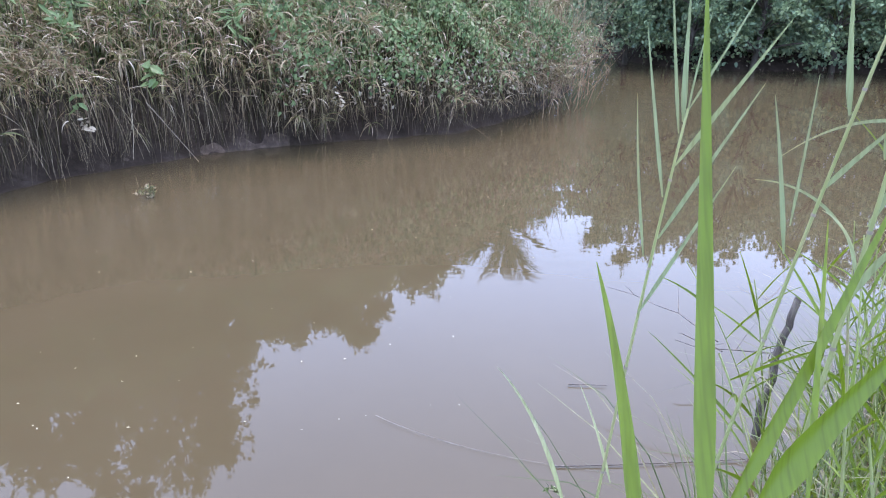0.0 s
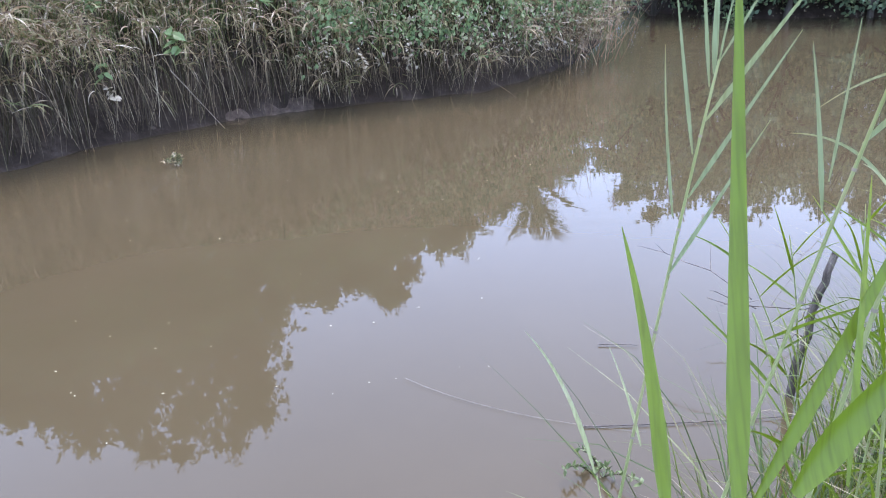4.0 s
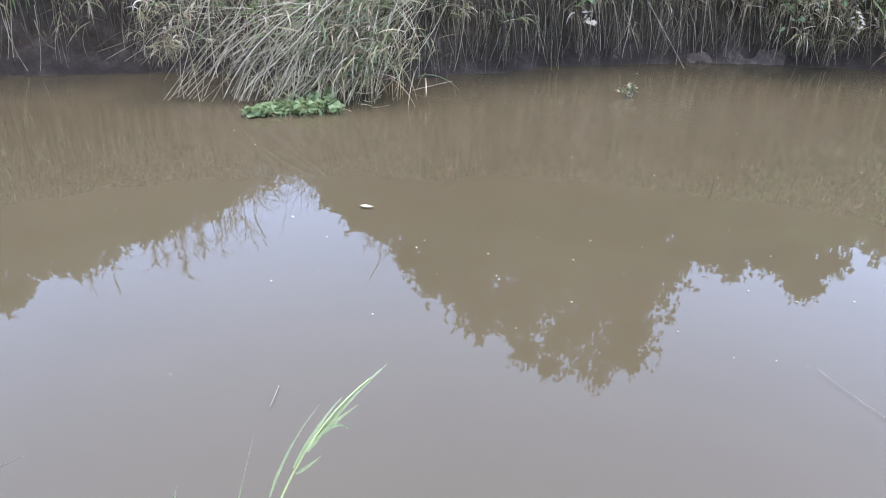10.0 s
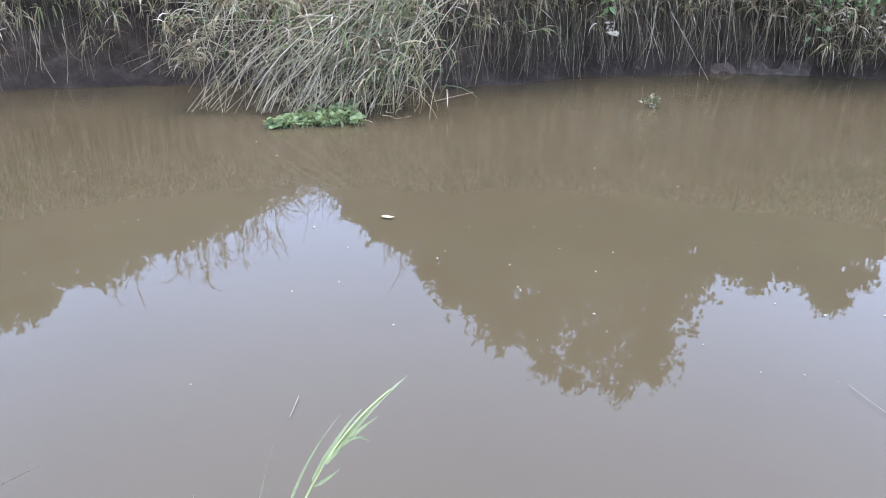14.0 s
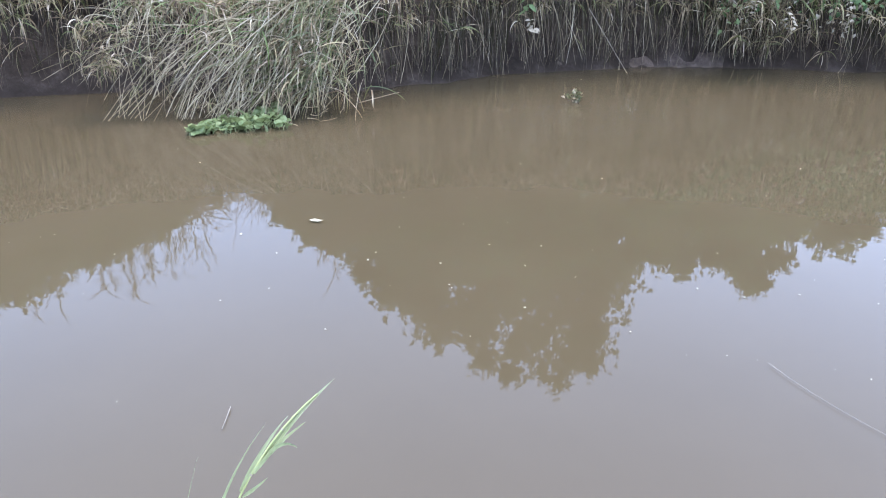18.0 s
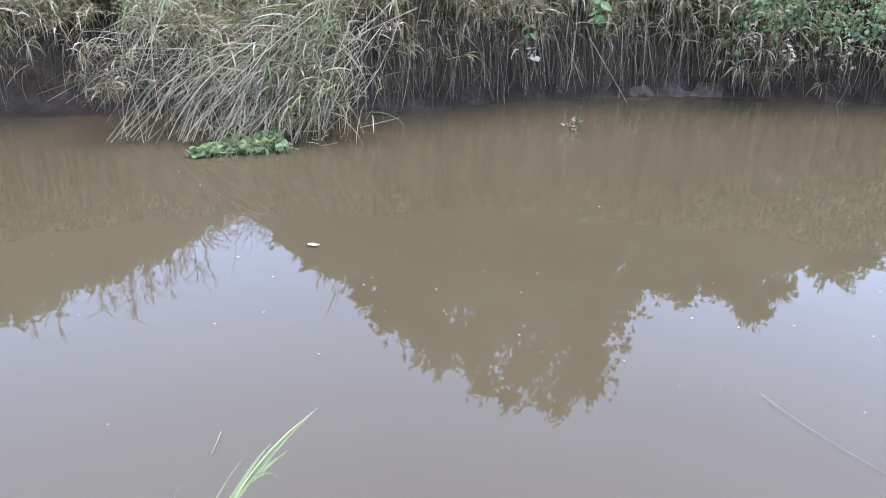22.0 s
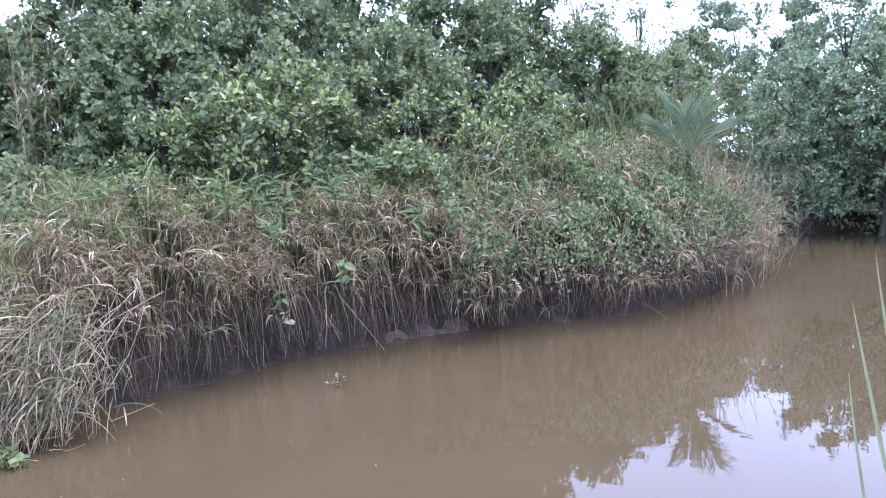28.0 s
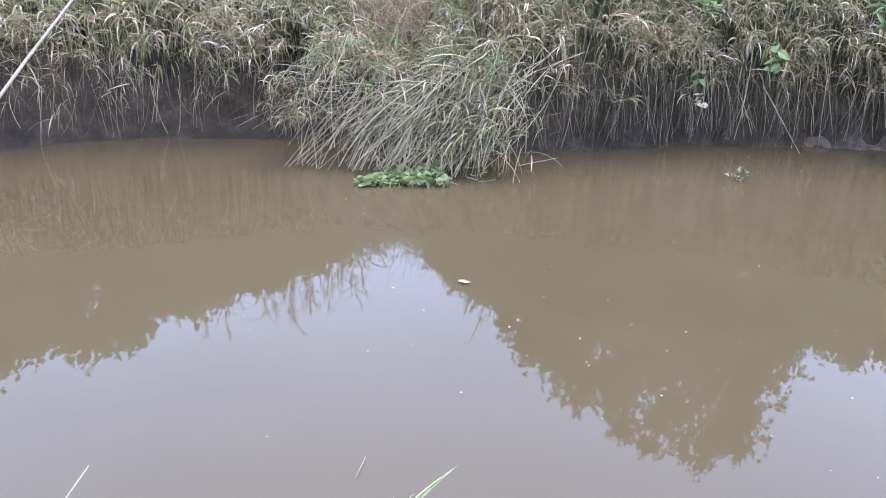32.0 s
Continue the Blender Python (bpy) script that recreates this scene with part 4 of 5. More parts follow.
def straw_fan(seed):
    """Flattened bleached stems that fall from the tussock's crest to the water, crossing one another."""
    r = R(seed)
    # long stems that lean over and rest their ends in the water
    n = 96
    e = 0.66 * r.rand(n) ** 0.8
    q = e + r.normal(0.36, 0.24, n)
    top = fan_point(q, r.uniform(0.35, 0.95, n), fan_crest(q) * r.uniform(0.6, 1.05, n))
    end = fan_point(e, np.abs(r.normal(0.0, 0.2, n)), 0.02 + np.where(r.rand(n) < 0.4, 0.55 * r.rand(n), 0.02))
    pull = (top + end) / 2 + np.c_[r.normal(0, 0.14, (n, 2)), r.uniform(-0.12, 0.3, n)]
    fan = thing("straw_fan", "bleached fallen grass stems fanning down to the water", "straw", kind="stuff",
                data=Heap().add(*tubes(bezier(top, pull, end, 7), r.uniform(0.0028, 0.0066, n), 4, 0.6)).mesh("straw_fan", M_STRAW))
    # the steeper sheaf of stems at the open end
    n = 70
    e = r.uniform(0.5, 1.02, n)
    q = e + r.normal(0.15, 0.16, n)
    top = fan_point(q, r.uniform(0.3, 0.8, n), fan_crest(q) * r.uniform(0.5, 1.05, n))
    end = fan_point(e, r.normal(0.08, 0.1, n), 0.02 + 0.3 * r.rand(n) ** 2)
    pull = (top + end) / 2 + np.c_[r.normal(0, 0.08, (n, 2)), r.uniform(-0.1, 0.12, n)]
    part("hanging_stems", Heap().add(*tubes(bezier(top, pull, end, 6), r.uniform(0.0026, 0.006, n), 4, 0.6)).mesh("fan_hanging", M_STRAW), fan)["kind"] = "stuff"
    # stems lying across at every slant
    n = 170
    q = r.uniform(-0.05, 0.85, n)
    root = fan_point(q, r.uniform(0.25, 0.8, n), fan_crest(q) * r.uniform(0.4, 1.0, n))
    a, b, L = r.normal(3.6, 0.9, n), -np.abs(r.normal(0.1, 0.6, n)), r.uniform(0.4, 1.1, n)
    far = root + np.c_[np.cos(a) * np.cos(b) * L, np.sin(a) * np.cos(b) * L * 0.6, np.sin(b) * L]
    far[:, 2] = np.maximum(far[:, 2], 0.12)
    sweep = bezier(root, (root + far) / 2 + np.c_[r.normal(0, 0.12, (n, 2)), r.uniform(0.0, 0.16, n)], far, 7)
    part("crossing_stems", Heap().add(*tubes(sweep, r.uniform(0.0018, 0.0042, n), 4, 0.5)).mesh("fan_cross", M_STRAW), fan)["kind"] = "stuff"
    # brown sprays at the closed end and on the stems' tips
    c = np.concatenate([fan_point(r.normal(0.02, 0.07, 26), r.uniform(0.2, 0.5, 26), r.uniform(0.45, 0.95, 26)), far[:24]])
    w = len(c) * 8
    part("end_tufts", Heap().add(*ribbons(np.repeat(c, 8, 0), r.uniform(0, 6.28, w), r.uniform(-0.5, 0.9, w), r.uniform(1.0, 2.8, w), r.uniform(0.12, 0.28, w), r.uniform(0.007, 0.015, w), 5, 1.0, r.normal(0, 0.6, w))).mesh("fan_tufts", M_SEDGE), fan)["kind"] = "stuff"
    # half-green leaves that hang down over the open end
    for name, mat, g, lo, hi in (("green_grass", M_TUSSOCK, 700, 0.3, 1.5), ("leafy_tufts", M_SEDGE, 430, 0.25, 1.35), ("crest_grass", M_SEDGE_GREEN, 130, 0.75, 1.55)):
        q = r.normal(0.95, 0.13, g) if name != "crest_grass" else r.uniform(0.1, 1.1, g)
        z = r.uniform(lo, hi, g) * fan_crest(q) / 1.45
        b = fan_point(q, 0.12 + 0.42 * z + r.normal(0, 0.1, g), z)
        blades = ribbons(b, r.normal(-2.2, 1.3, g), r.uniform(-0.9, 0.6, g), r.uniform(0.3, 1.9, g), r.uniform(0.2, 0.55, g), r.uniform(0.008, 0.019, g), 6, 1.0, r.normal(0, 0.8, g))
        part(name, Heap().add(*blades).mesh("fan_" + name, mat), fan)["kind"] = "stuff"
    # curled litter at the foot
    n = 16
    a = fan_point(r.uniform(0.75, 1.12, n), r.normal(0.02, 0.08, n), r.uniform(0.03, 0.2, n))
    d = np.c_[r.normal(0.08, 0.12, n), r.normal(-0.04, 0.1, n), r.normal(-0.03, 0.04, n)]
    c = a + d
    c[:, 2] = np.maximum(c[:, 2], 0.015)
    part("litter", Heap().add(*tubes(bezier(a, (a + c) / 2 + r.normal(0, 0.02, (n, 3)), c, 5), r.uniform(0.002, 0.004, n), 4, 0.5)).mesh("fan_litter", M_STRAW), fan)["kind"] = "stuff"
    return fan


straw_fan(52)


# ---- floating plants ----


def floating_patch():
    """A raft of broad round leaves on the water in front of the tussock, each leaf with its stalk."""
    r = R(61)
    ob = thing("water_hyacinth", "raft of fresh green round-leaved floating plants", "water plant", place=(-5.45, 5.0, 0.0))
    forms = []
    for i in range(6):
        L = 0.038 + 0.007 * i
        up = np.array([[0.85, 0, 0.52]])
        blade = Heap().add(*leaves(np.array([[0, 0, 0.0]]), up, np.array([[-0.52, 0, 0.85]]), [L * 1.3], [L * 1.15], "round", 0.18))
        forms.append((blade.mesh("hyacinth_leaf", M_HYACINTH, True), Heap().add(*tubes(bezier((0, 0, -0.09), (-0.02, 0, -0.04), (0, 0, 0.005), 4), [0.005], 5, 0.7)).mesh("hyacinth_stalk", M_HYACINTH, True)))
    for i in range(280):
        f = r.rand()
        along = np.array([-0.25 + 0.58 * f, -0.40 + 0.70 * f])
        wide = 0.05 + 0.58 * f ** 0.6
        q = along + np.array([-0.76, 0.65]) * r.uniform(-0.1, 1.0) * wide
        blade, stalk = forms[r.randint(6)]
        leaf = part("leaf", blade, ob)
        leaf.matrix_basis = pose(q[0], q[1], r.uniform(0.012, 0.04 + 0.06 * f), r.normal(0, 20), r.uniform(-30, 45), r.uniform(0, 360))
        part("stalk", stalk, leaf)
    return ob


floating_patch()


def sprig(name, label, place, height, seed, count=16, leaf=0.05, mat=None):
    """A small leafy shoot that stands out of the water."""
    r = R(seed)
    ob = thing(name, label, "water plant", place=place)
    for i in range(4):
        tip = np.array([r.normal(0, 0.12), r.normal(0, 0.1), height * r.uniform(0.5, 1.0)])
        path = bezier((r.normal(0, 0.02), r.normal(0, 0.02), -0.05), tip * 0.5 + (0, 0, 0.05), tip, 6)
        stem = part("shoot", Heap().add(*tubes(path, [0.004], 4, 0.4)).mesh(name + "_shoot", M_STEM_SHADED), ob)
        p = np.repeat(path[0][1:], count // 4, 0)
        n = len(p)
        L = leaf * r.uniform(0.6, 1.2, n)
        part("foliage", Heap().add(*leaves(p, unit(r.normal(size=(n, 3)) + np.array([0, 0, 0.3])), rand_dirs(r, n), L, L * 0.45, "ovate", 0.2)).mesh(name + "_leaves", mat or M_VINE), stem)
    return ob


sprig("water_weed", "small green leafy sprig standing in the water", (-3.14, 7.75, 0.0), 0.13, 62, 20, 0.05, M_TUSSOCK)
sprig("water_weed", "green leafy sprig at the far water's edge", (6.5, 19.3, 0.0), 0.45, 63, 60, 0.1)
sprig("water_weed", "low green sprig beside reed roots in the water", (0.5, 2.74, 0.0), 0.08, 64, 24, 0.035, M_HYACINTH)


# ---- the young palm ----


def palm():
    r = R(71)
    x, y = polar(-4.9, 14.6)
    z0 = 1.45
    ob = thing("palm", "young palm with arching feathered green fronds", "palm", place=(x, y, z0))
    part("stem_base", Heap().add(*tubes(bezier((0, 0, -0.6), (0, 0, 0.2), (0, 0, 0.9), 5), [0.09], 8, 0.6)).mesh("palm_base", M_BARK, True), ob)
    for i in range(8):
        a = -0.4 + i * 0.78 + r.normal(0, 0.12)
        el = r.uniform(0.75, 1.1) if i % 2 else r.uniform(1.2, 1.5)
        L = r.uniform(0.9, 1.25)
        d = np.array([math.cos(a), math.sin(a), 0])
        tip = d * L * math.cos(el) * 1.1 + np.array([0, 0, 0.75 + L * math.sin(el)])
        mid = d * L * math.cos(el) * 0.42 + np.array([0, 0, 0.75 + L * math.sin(el) * 0.62])
        path = bezier((0, 0, 0.8), mid, tip, 20)
        frond = part("frond", Heap().add(*tubes(path, [0.014], 5, 0.2)).mesh("palm_rachis", M_PALM, True), ob)
        p = path[0][5:]
        p = np.repeat(p, 2, 0)
        n = len(p)
        f = np.repeat(np.linspace(0, 1, n // 2), 2)
        sgn = np.tile([1, -1], n // 2)
        tan = unit(tip - mid)
        side = unit(np.cross(tan, [0, 0, 1.0]))
        along = unit(side * sgn[:, None] * 0.6 + tan * (0.8 + 0.5 * f)[:, None] + np.array([0, 0, 0.12]) + r.normal(0, 0.06, (n, 3)))
        ln = (0.55 * np.sin(math.pi * (0.18 + 0.7 * f)) + 0.18) * r.uniform(0.85, 1.1, n)
        part("leaflet_fan", Heap().add(*leaves(p, along, np.tile([0, 0, 1.0], (n, 1)) + side * sgn[:, None] * -0.3, ln, np.full(n, 0.024), "lance", 0.16)).mesh("palm_leaflets", M_PALM), frond)
    return ob


palm()


# ---- small things on the far bank ----
M_PALE_MUD = solid("pale_mud", [(0.3, (0.05, 0.036, 0.028)), (0.5, (0.095, 0.07, 0.055)), (0.72, (0.17, 0.132, 0.105))], 7.0, 0.85, 0.9, gloss=0.1, depth=0.03)


def mud_slump(label, line, width, height, seed):
    """A low tongue of mud along the water's edge, lumpy, with its foot under water."""
    sh = Shore(line)
    nu, nv = max(12, int(sh.length / 0.035)), 14
    U, V = np.meshgrid(np.linspace(0, sh.length, nu), np.linspace(0, 1, nv))
    u, v = U.ravel(), V.ravel()
    p2, n = sh.at(u, (v - 0.45) * width)
    ends = np.sin(np.pi * u / sh.length) ** 0.5
    z = height * ends * ease(v / 0.75) * (1 + 0.35 * wobble(p2, 5.0, seed) + 0.22 * wobble(p2, 13.0, seed)) - 0.05
    p2 = p2 - n * (0.05 * wobble(p2, 7.0, seed + 3))[:, None]
    i = np.arange(len(u)).reshape(U.shape)
    f = np.stack([i[:-1, :-1], i[:-1, 1:], i[1:, 1:], i[1:, :-1]], -1).reshape(-1, 4)
    return thing("mud_slump", label, "mud", data=mesh_np("mud_slump", np.c_[p2, z], [f], M_PALE_MUD, True))


mud_slump("pale grey-brown mud slumped at the water's edge", [(-3.42, 9.68), (-2.95, 10.1), (-2.35, 10.48), (-1.75, 10.82)], 0.36, 0.17, 1.0)
mud_slump("low tongue of wet mud under the sedge", [(-4.3, 8.85), (-3.9, 9.25), (-3.5, 9.65)], 0.24, 0.15, 2.0)



def herb(name, label, place, height, count, leaf, ratio, shape, mat, seed, lean=(0, 0), spread=0.5, stems=3):
    """A leafy shoot: stems with leaves up their length."""
    r = R(seed)
    ob = thing(name, label, "plant", place=place)
    for i in range(stems):
        tip = np.array([lean[0] + r.normal(0, 0.08), lean[1] + r.normal(0, 0.08), height * r.uniform(0.75, 1.1)])
        path = bezier((0, 0, -0.05 if height > 0 else 0.05), (tip[0] * 0.3, tip[1] * 0.3, height * 0.6), tip, 9)
        stem = part("stem", Heap().add(*tubes(path, [0.004], 4, 0.4)).mesh(name + "_stem", M_STEM_SHADED), ob)
        for k in range(count):
            q = path[0][min(8, 2 + int(7 * k / count))]
            d = unit(np.array([r.normal(0, spread + 0.3), r.normal(0, spread + 0.3) - 0.2, r.normal(0.35 if height > 0 else -0.3, 0.35)]))
            L = leaf * r.uniform(0.7, 1.15)
            part("leaf", Heap().add(*leaves(q[None], d[None], unit(np.array([[r.normal(0, 0.3), -0.5, 0.8]])), [L], [L * ratio], shape, 0.2)).mesh(name + "_leaf", mat), stem)
    return ob


M_BRIGHT = foliage("fresh_leaves", [(0.0, (0.085, 0.14, 0.05)), (0.6, (0.14, 0.205, 0.075)), (1.0, (0.22, 0.28, 0.12))], 0.35, 0.4)

herb("climbing_vine", "broad fresh green vine leaves hanging on the sedge", (-3.25, 8.3, 1.42), -0.38, 6, 0.14, 0.75, "ovate", M_BRIGHT, 401, (0.06, -0.04), 0.5, 2)
herb("climbing_vine", "limp grey-green vine leaves hanging on the bank", (-4.0, 8.25, 1.12), -0.35, 4, 0.13, 0.55, "ovate", M_VINE, 402, (0.02, -0.05), 0.4, 2)
herb("dry_leaf_cluster", "pale dry leaf cluster hanging on the bank", (-3.95, 8.2, 0.74), -0.1, 7, 0.08, 0.6, "ovate", M_DRY_LEAF, 403, (0, -0.02), 0.8, 2)
HERB = "upright lance-leaved green herb in the sedge"
for k, (x, y, z) in enumerate(((-4.75, 8.5, 1.85), (-4.45, 8.6, 1.8), (-4.15, 8.8, 1.75), (-3.55, 9.1, 1.8), (-3.2, 9.4, 2.0), (-2.55, 9.5, 1.4), (-5.85, 7.6, 1.85))):
    herb("herb", HERB, (x, y, z), 0.5, 7, 0.26, 0.16, "lance", M_VINE, 410 + k, (0, -0.05), 0.6, 3)
herb("herb", "bright yellow-green leafy herb in the sedge", (-4.05, 8.4, 1.5), 0.32, 9, 0.15, 0.4, "ovate", M_BRIGHT, 420, (0, -0.1), 0.7, 4)
herb("herb", "bright yellow-green leafy herb in the sedge", (-4.3, 8.7, 1.75), 0.25, 7, 0.13, 0.4, "ovate", M_BRIGHT, 421, (0, -0.1), 0.7, 3)
for k, (x, y, z) in enumerate(((-1.5, 9.95, 0.95), (-0.9, 10.45, 1.0), (0.45, 11.4, 0.9), (-1.9, 9.9, 1.1), (1.0, 12.0, 0.95))):
    herb("dry_leaf_cluster", "pale dry leaves trailing under the vine mound", (x, y, z), -0.35, 6, 0.06, 0.6, "ovate", M_DRY_LEAF, 430 + k, (0.1, -0.1), 0.7, 2)


def wand(name, label, category, a, b, c, radius, mat, taper=0.5, sides=6):
    """One stalk, stick or cane along a bend."""
    a, b, c = (np.array(p, float) for p in (a, b, c))
    ob = thing(name, label, category, place=a, data=Heap().add(*tubes(bezier(a * 0, b - a, c - a, 10), [radius], sides, taper)).mesh(name, mat, True))
    return ob


wand("leaning_stalk", "pale straight dead stalk leaning on the bank", "stalk", (-3.42, 8.62, 0.86), (-3.2, 8.75, 0.5), (-2.98, 8.9, 0.12), 0.0055, M_TWIG)
wand("floating_twig", "thin pale twig lying at the water's edge", "twig", (-5.06, 6.35, 0.02), (-4.9, 6.5, 0.07), (-4.78, 6.7, 0.1), 0.004, M_TWIG)
wand("trailing_stem", "thin dry stem trailing over the water", "stem", (-0.2, 11.2, 0.45), (0.3, 11.0, 0.3), (0.65, 10.85, 0.02), 0.004, M_STALK_SHADED)
wand("trailing_stem", "thin dry stem trailing over the water", "stem", (1.3, 12.2, 0.7), (1.6, 12.0, 0.6), (1.85, 11.8, 0.5), 0.004, M_TWIG)


def plume():
    r = R(72)
    ob = thing("grass_plume", "pale feathery grass plume on a thin stalk", "grass", place=(2.71, 13.9, 1.15))
    stalk = part("stalk", Heap().add(*tubes(bezier((0, 0, -0.4), (0, 0, 0.8), (-0.02, -0.03, 1.5), 8), [0.003], 5, 0.6)).mesh("plume_stalk", M_STEM_SHADED), ob)
    n = 70
    p = np.c_[r.normal(0, 0.01, (n, 2)), r.uniform(1.3, 1.55, n)]
    part("feather", Heap().add(*ribbons(p, r.uniform(0, 6.28, n), r.uniform(0.2, 1.3, n), r.uniform(0.6, 2.0, n), r.uniform(0.1, 0.2, n), np.full(n, 0.008), 4)).mesh("plume_feather", M_DRY_LEAF), ob)
    return ob


plume()


def fallen_leaf():
    ob = thing("floating_leaf", "small pale yellow dead leaf floating on the water", "leaf", place=(-3.41, 3.63, 0.012),
               data=Heap().add(*leaves(np.array([[-0.05, 0, 0]]), np.array([[1, 0.25, 0]]), np.array([[0, 0, 1.0]]), [0.11], [0.045], "lance", -0.12)).mesh("floating_leaf", M_CREAM))
    return ob


fallen_leaf()
wand("floating_straw", "long thin pale stem lying on the water", "stem", (-0.41, 3.45, 0.012), (0.05, 3.08, 0.01), (0.75, 2.98, 0.004), 0.0011, M_TWIG, 0.6)
wand("floating_straw", "short bit of straw lying on the water", "straw", (-2.39, 1.82, 0.01), (-2.35, 1.76, 0.012), (-2.31, 1.69, 0.01), 0.0018, M_TWIG, 0.8)


def floating_specks(count, seed):
    """Seeds and scraps of leaf afloat on the water."""
    r = R(seed)
    c = np.array([polar(a, d) for a, d in zip(r.uniform(-8, 66, count), r.uniform(3.2, 9.5, count))])
    c = c[shore_distance(c) < -0.4]
    n = len(c)
    L = r.uniform(0.006, 0.022, n)
    a = r.uniform(0, 6.28, n)
    v = small_leaves(np.c_[c, np.full(n, 0.004)], np.c_[np.cos(a), np.sin(a), np.zeros(n)], np.tile([0, 0, 1.0], (n, 1)), L, L * r.uniform(0.3, 0.7, n))
    return thing("floating_specks", "tiny pale seeds and leaf scraps afloat", "debris", kind="stuff", data=Heap().add(*v).mesh("floating_specks", M_CREAM))


floating_specks(110, 65)


# ---- dead branches in the shallows ----


def dead_branches():
    r = R(81)
    ob = thing("dead_branch", "dark dead branch standing out of the shallow water", "branch", place=(1.57, 3.28, 0))
    bole = bezier((-0.05, 0.02, -0.3), (-0.03, 0.0, 0.4), (0.03, -0.04, 0.79), 18)
    bole[0] += np.c_[r.normal(0, 0.005, 18), r.normal(0, 0.005, 18), np.zeros(18)]
    part("limb", Heap().add(*tubes(bole, [0.024], 9, 0.7)).mesh("dead_limb", M_DEAD), ob)
    for i in range(14):
        a = np.array([r.uniform(-0.2, 0.7), r.uniform(-0.1, 0.9), r.uniform(0.02, 0.4)])
        d = np.array([r.normal(0, 0.28), r.normal(0, 0.2), r.normal(0.02, 0.12)])
        path = bezier(a, a + d * 0.5 + r.normal(0, 0.03, 3), a + d, 6) + r.normal(0, 0.008, (1, 6, 3))
        twig = part("twig", Heap().add(*tubes(path, [r.uniform(0.0025, 0.005)], 5, 0.4)).mesh("dead_twig", M_DEAD), ob)
        for k in range(2):
            q = path[0][2 + k * 2]
            e = np.array([r.normal(0, 0.1), r.normal(0, 0.1), r.uniform(0.02, 0.14)])
            part("spur", Heap().add(*tubes(bezier(q, q + e * 0.5 + r.normal(0, 0.01, 3), q + e, 4), [0.0018], 4, 0.4)).mesh("dead_spur", M_DEAD), twig)
    return ob


dead_branches()
wand("floating_stick", "short dark stick floating in the shallows", "stick", (0.66, 3.8, 0.01), (0.76, 3.80, 0.014), (0.88, 3.79, 0.01), 0.0035, M_DEAD)
wand("floating_stick", "long dark stick lying across the shallows", "stick", (0.45, 3.02, 0.008), (0.9, 3.03, 0.012), (1.5, 3.1, 0.01), 0.0035, M_DEAD)


# ---- reeds on the near bank ----
FACING = np.array([0.1, -1.0, 0.35])


def blade_mesh(name, root, tip, sag, width, mat, twist=0.0, segs=14):
    """A long leaf with a keel: from root to tip, bowed by sag, widest in its lower third."""
    root, tip = np.array(root, float), np.array(tip, float)
    mid = (root + tip) / 2 + np.array(sag, float)
    c = bezier(root * 0, mid - root, tip - root, segs + 1)[0]
    tan = unit(np.gradient(c, axis=0))
    side = unit(np.cross(tan, FACING))
    nor = np.cross(side, tan)
    s = np.linspace(0, 1, segs + 1)
    ang = twist * s
    side = side * np.cos(ang)[:, None] + nor * np.sin(ang)[:, None]
    nor = np.cross(side, tan)
    w = (width / 2 * np.minimum(1, 0.25 + s * 4.0) * (1 - s) ** 0.75 * 1.08 + 0.0004)[:, None]
    v = np.stack([c - side * w, c - nor * w * 0.4, c + side * w], 1).reshape(-1, 3)
    k = np.arange(segs)[:, None] * 3
    q = np.concatenate([k + [0, 1, 4, 3], k + [1, 2, 5, 4]])
    return mesh_np(name, v, [q], mat, True)


def reed(label, base, bend, top, radius, blades, seed, leaf_mat=None, nodes=7):
    """A reed: a jointed stem from the bank, and leaves given by root, tip, bow and width."""
    base = np.array(base, float)
    base[2] = float(ground_at(base[:2])[0]) - 0.02
    ob = thing("reed", label, "reed", group="reeds on the near bank", place=base)
    path = bezier(base * 0, np.array(bend) - base, np.array(top) - base, 24)
    stem = part("stem", Heap().add(*tubes(path, [radius], 8, 0.55)).mesh("reed_stem", M_REED_STEM, True), ob)
    for i in range(1, nodes + 1):
        j = int(23 * i / (nodes + 1))
        q, d = path[0][j], unit(path[0][j + 1] - path[0][j])
        rr = radius * (1 - 0.45 * j / 23)
        part("node", Heap().add(*tubes(bezier(q - d * rr * 0.8, q, q + d * rr * 0.8, 3), [rr * 1.35], 8, 1.0)).mesh("reed_node", M_TWIG, True), stem)
    for root, tip, sag, width, twist in blades:
        leaf = part("leaf", blade_mesh("reed_leaf", root, tip, sag, width, leaf_mat or M_REED, twist), ob)
        leaf.location = np.array(root) - base
    return ob


GREEN_REED = "fresh green reed with long narrow leaves"
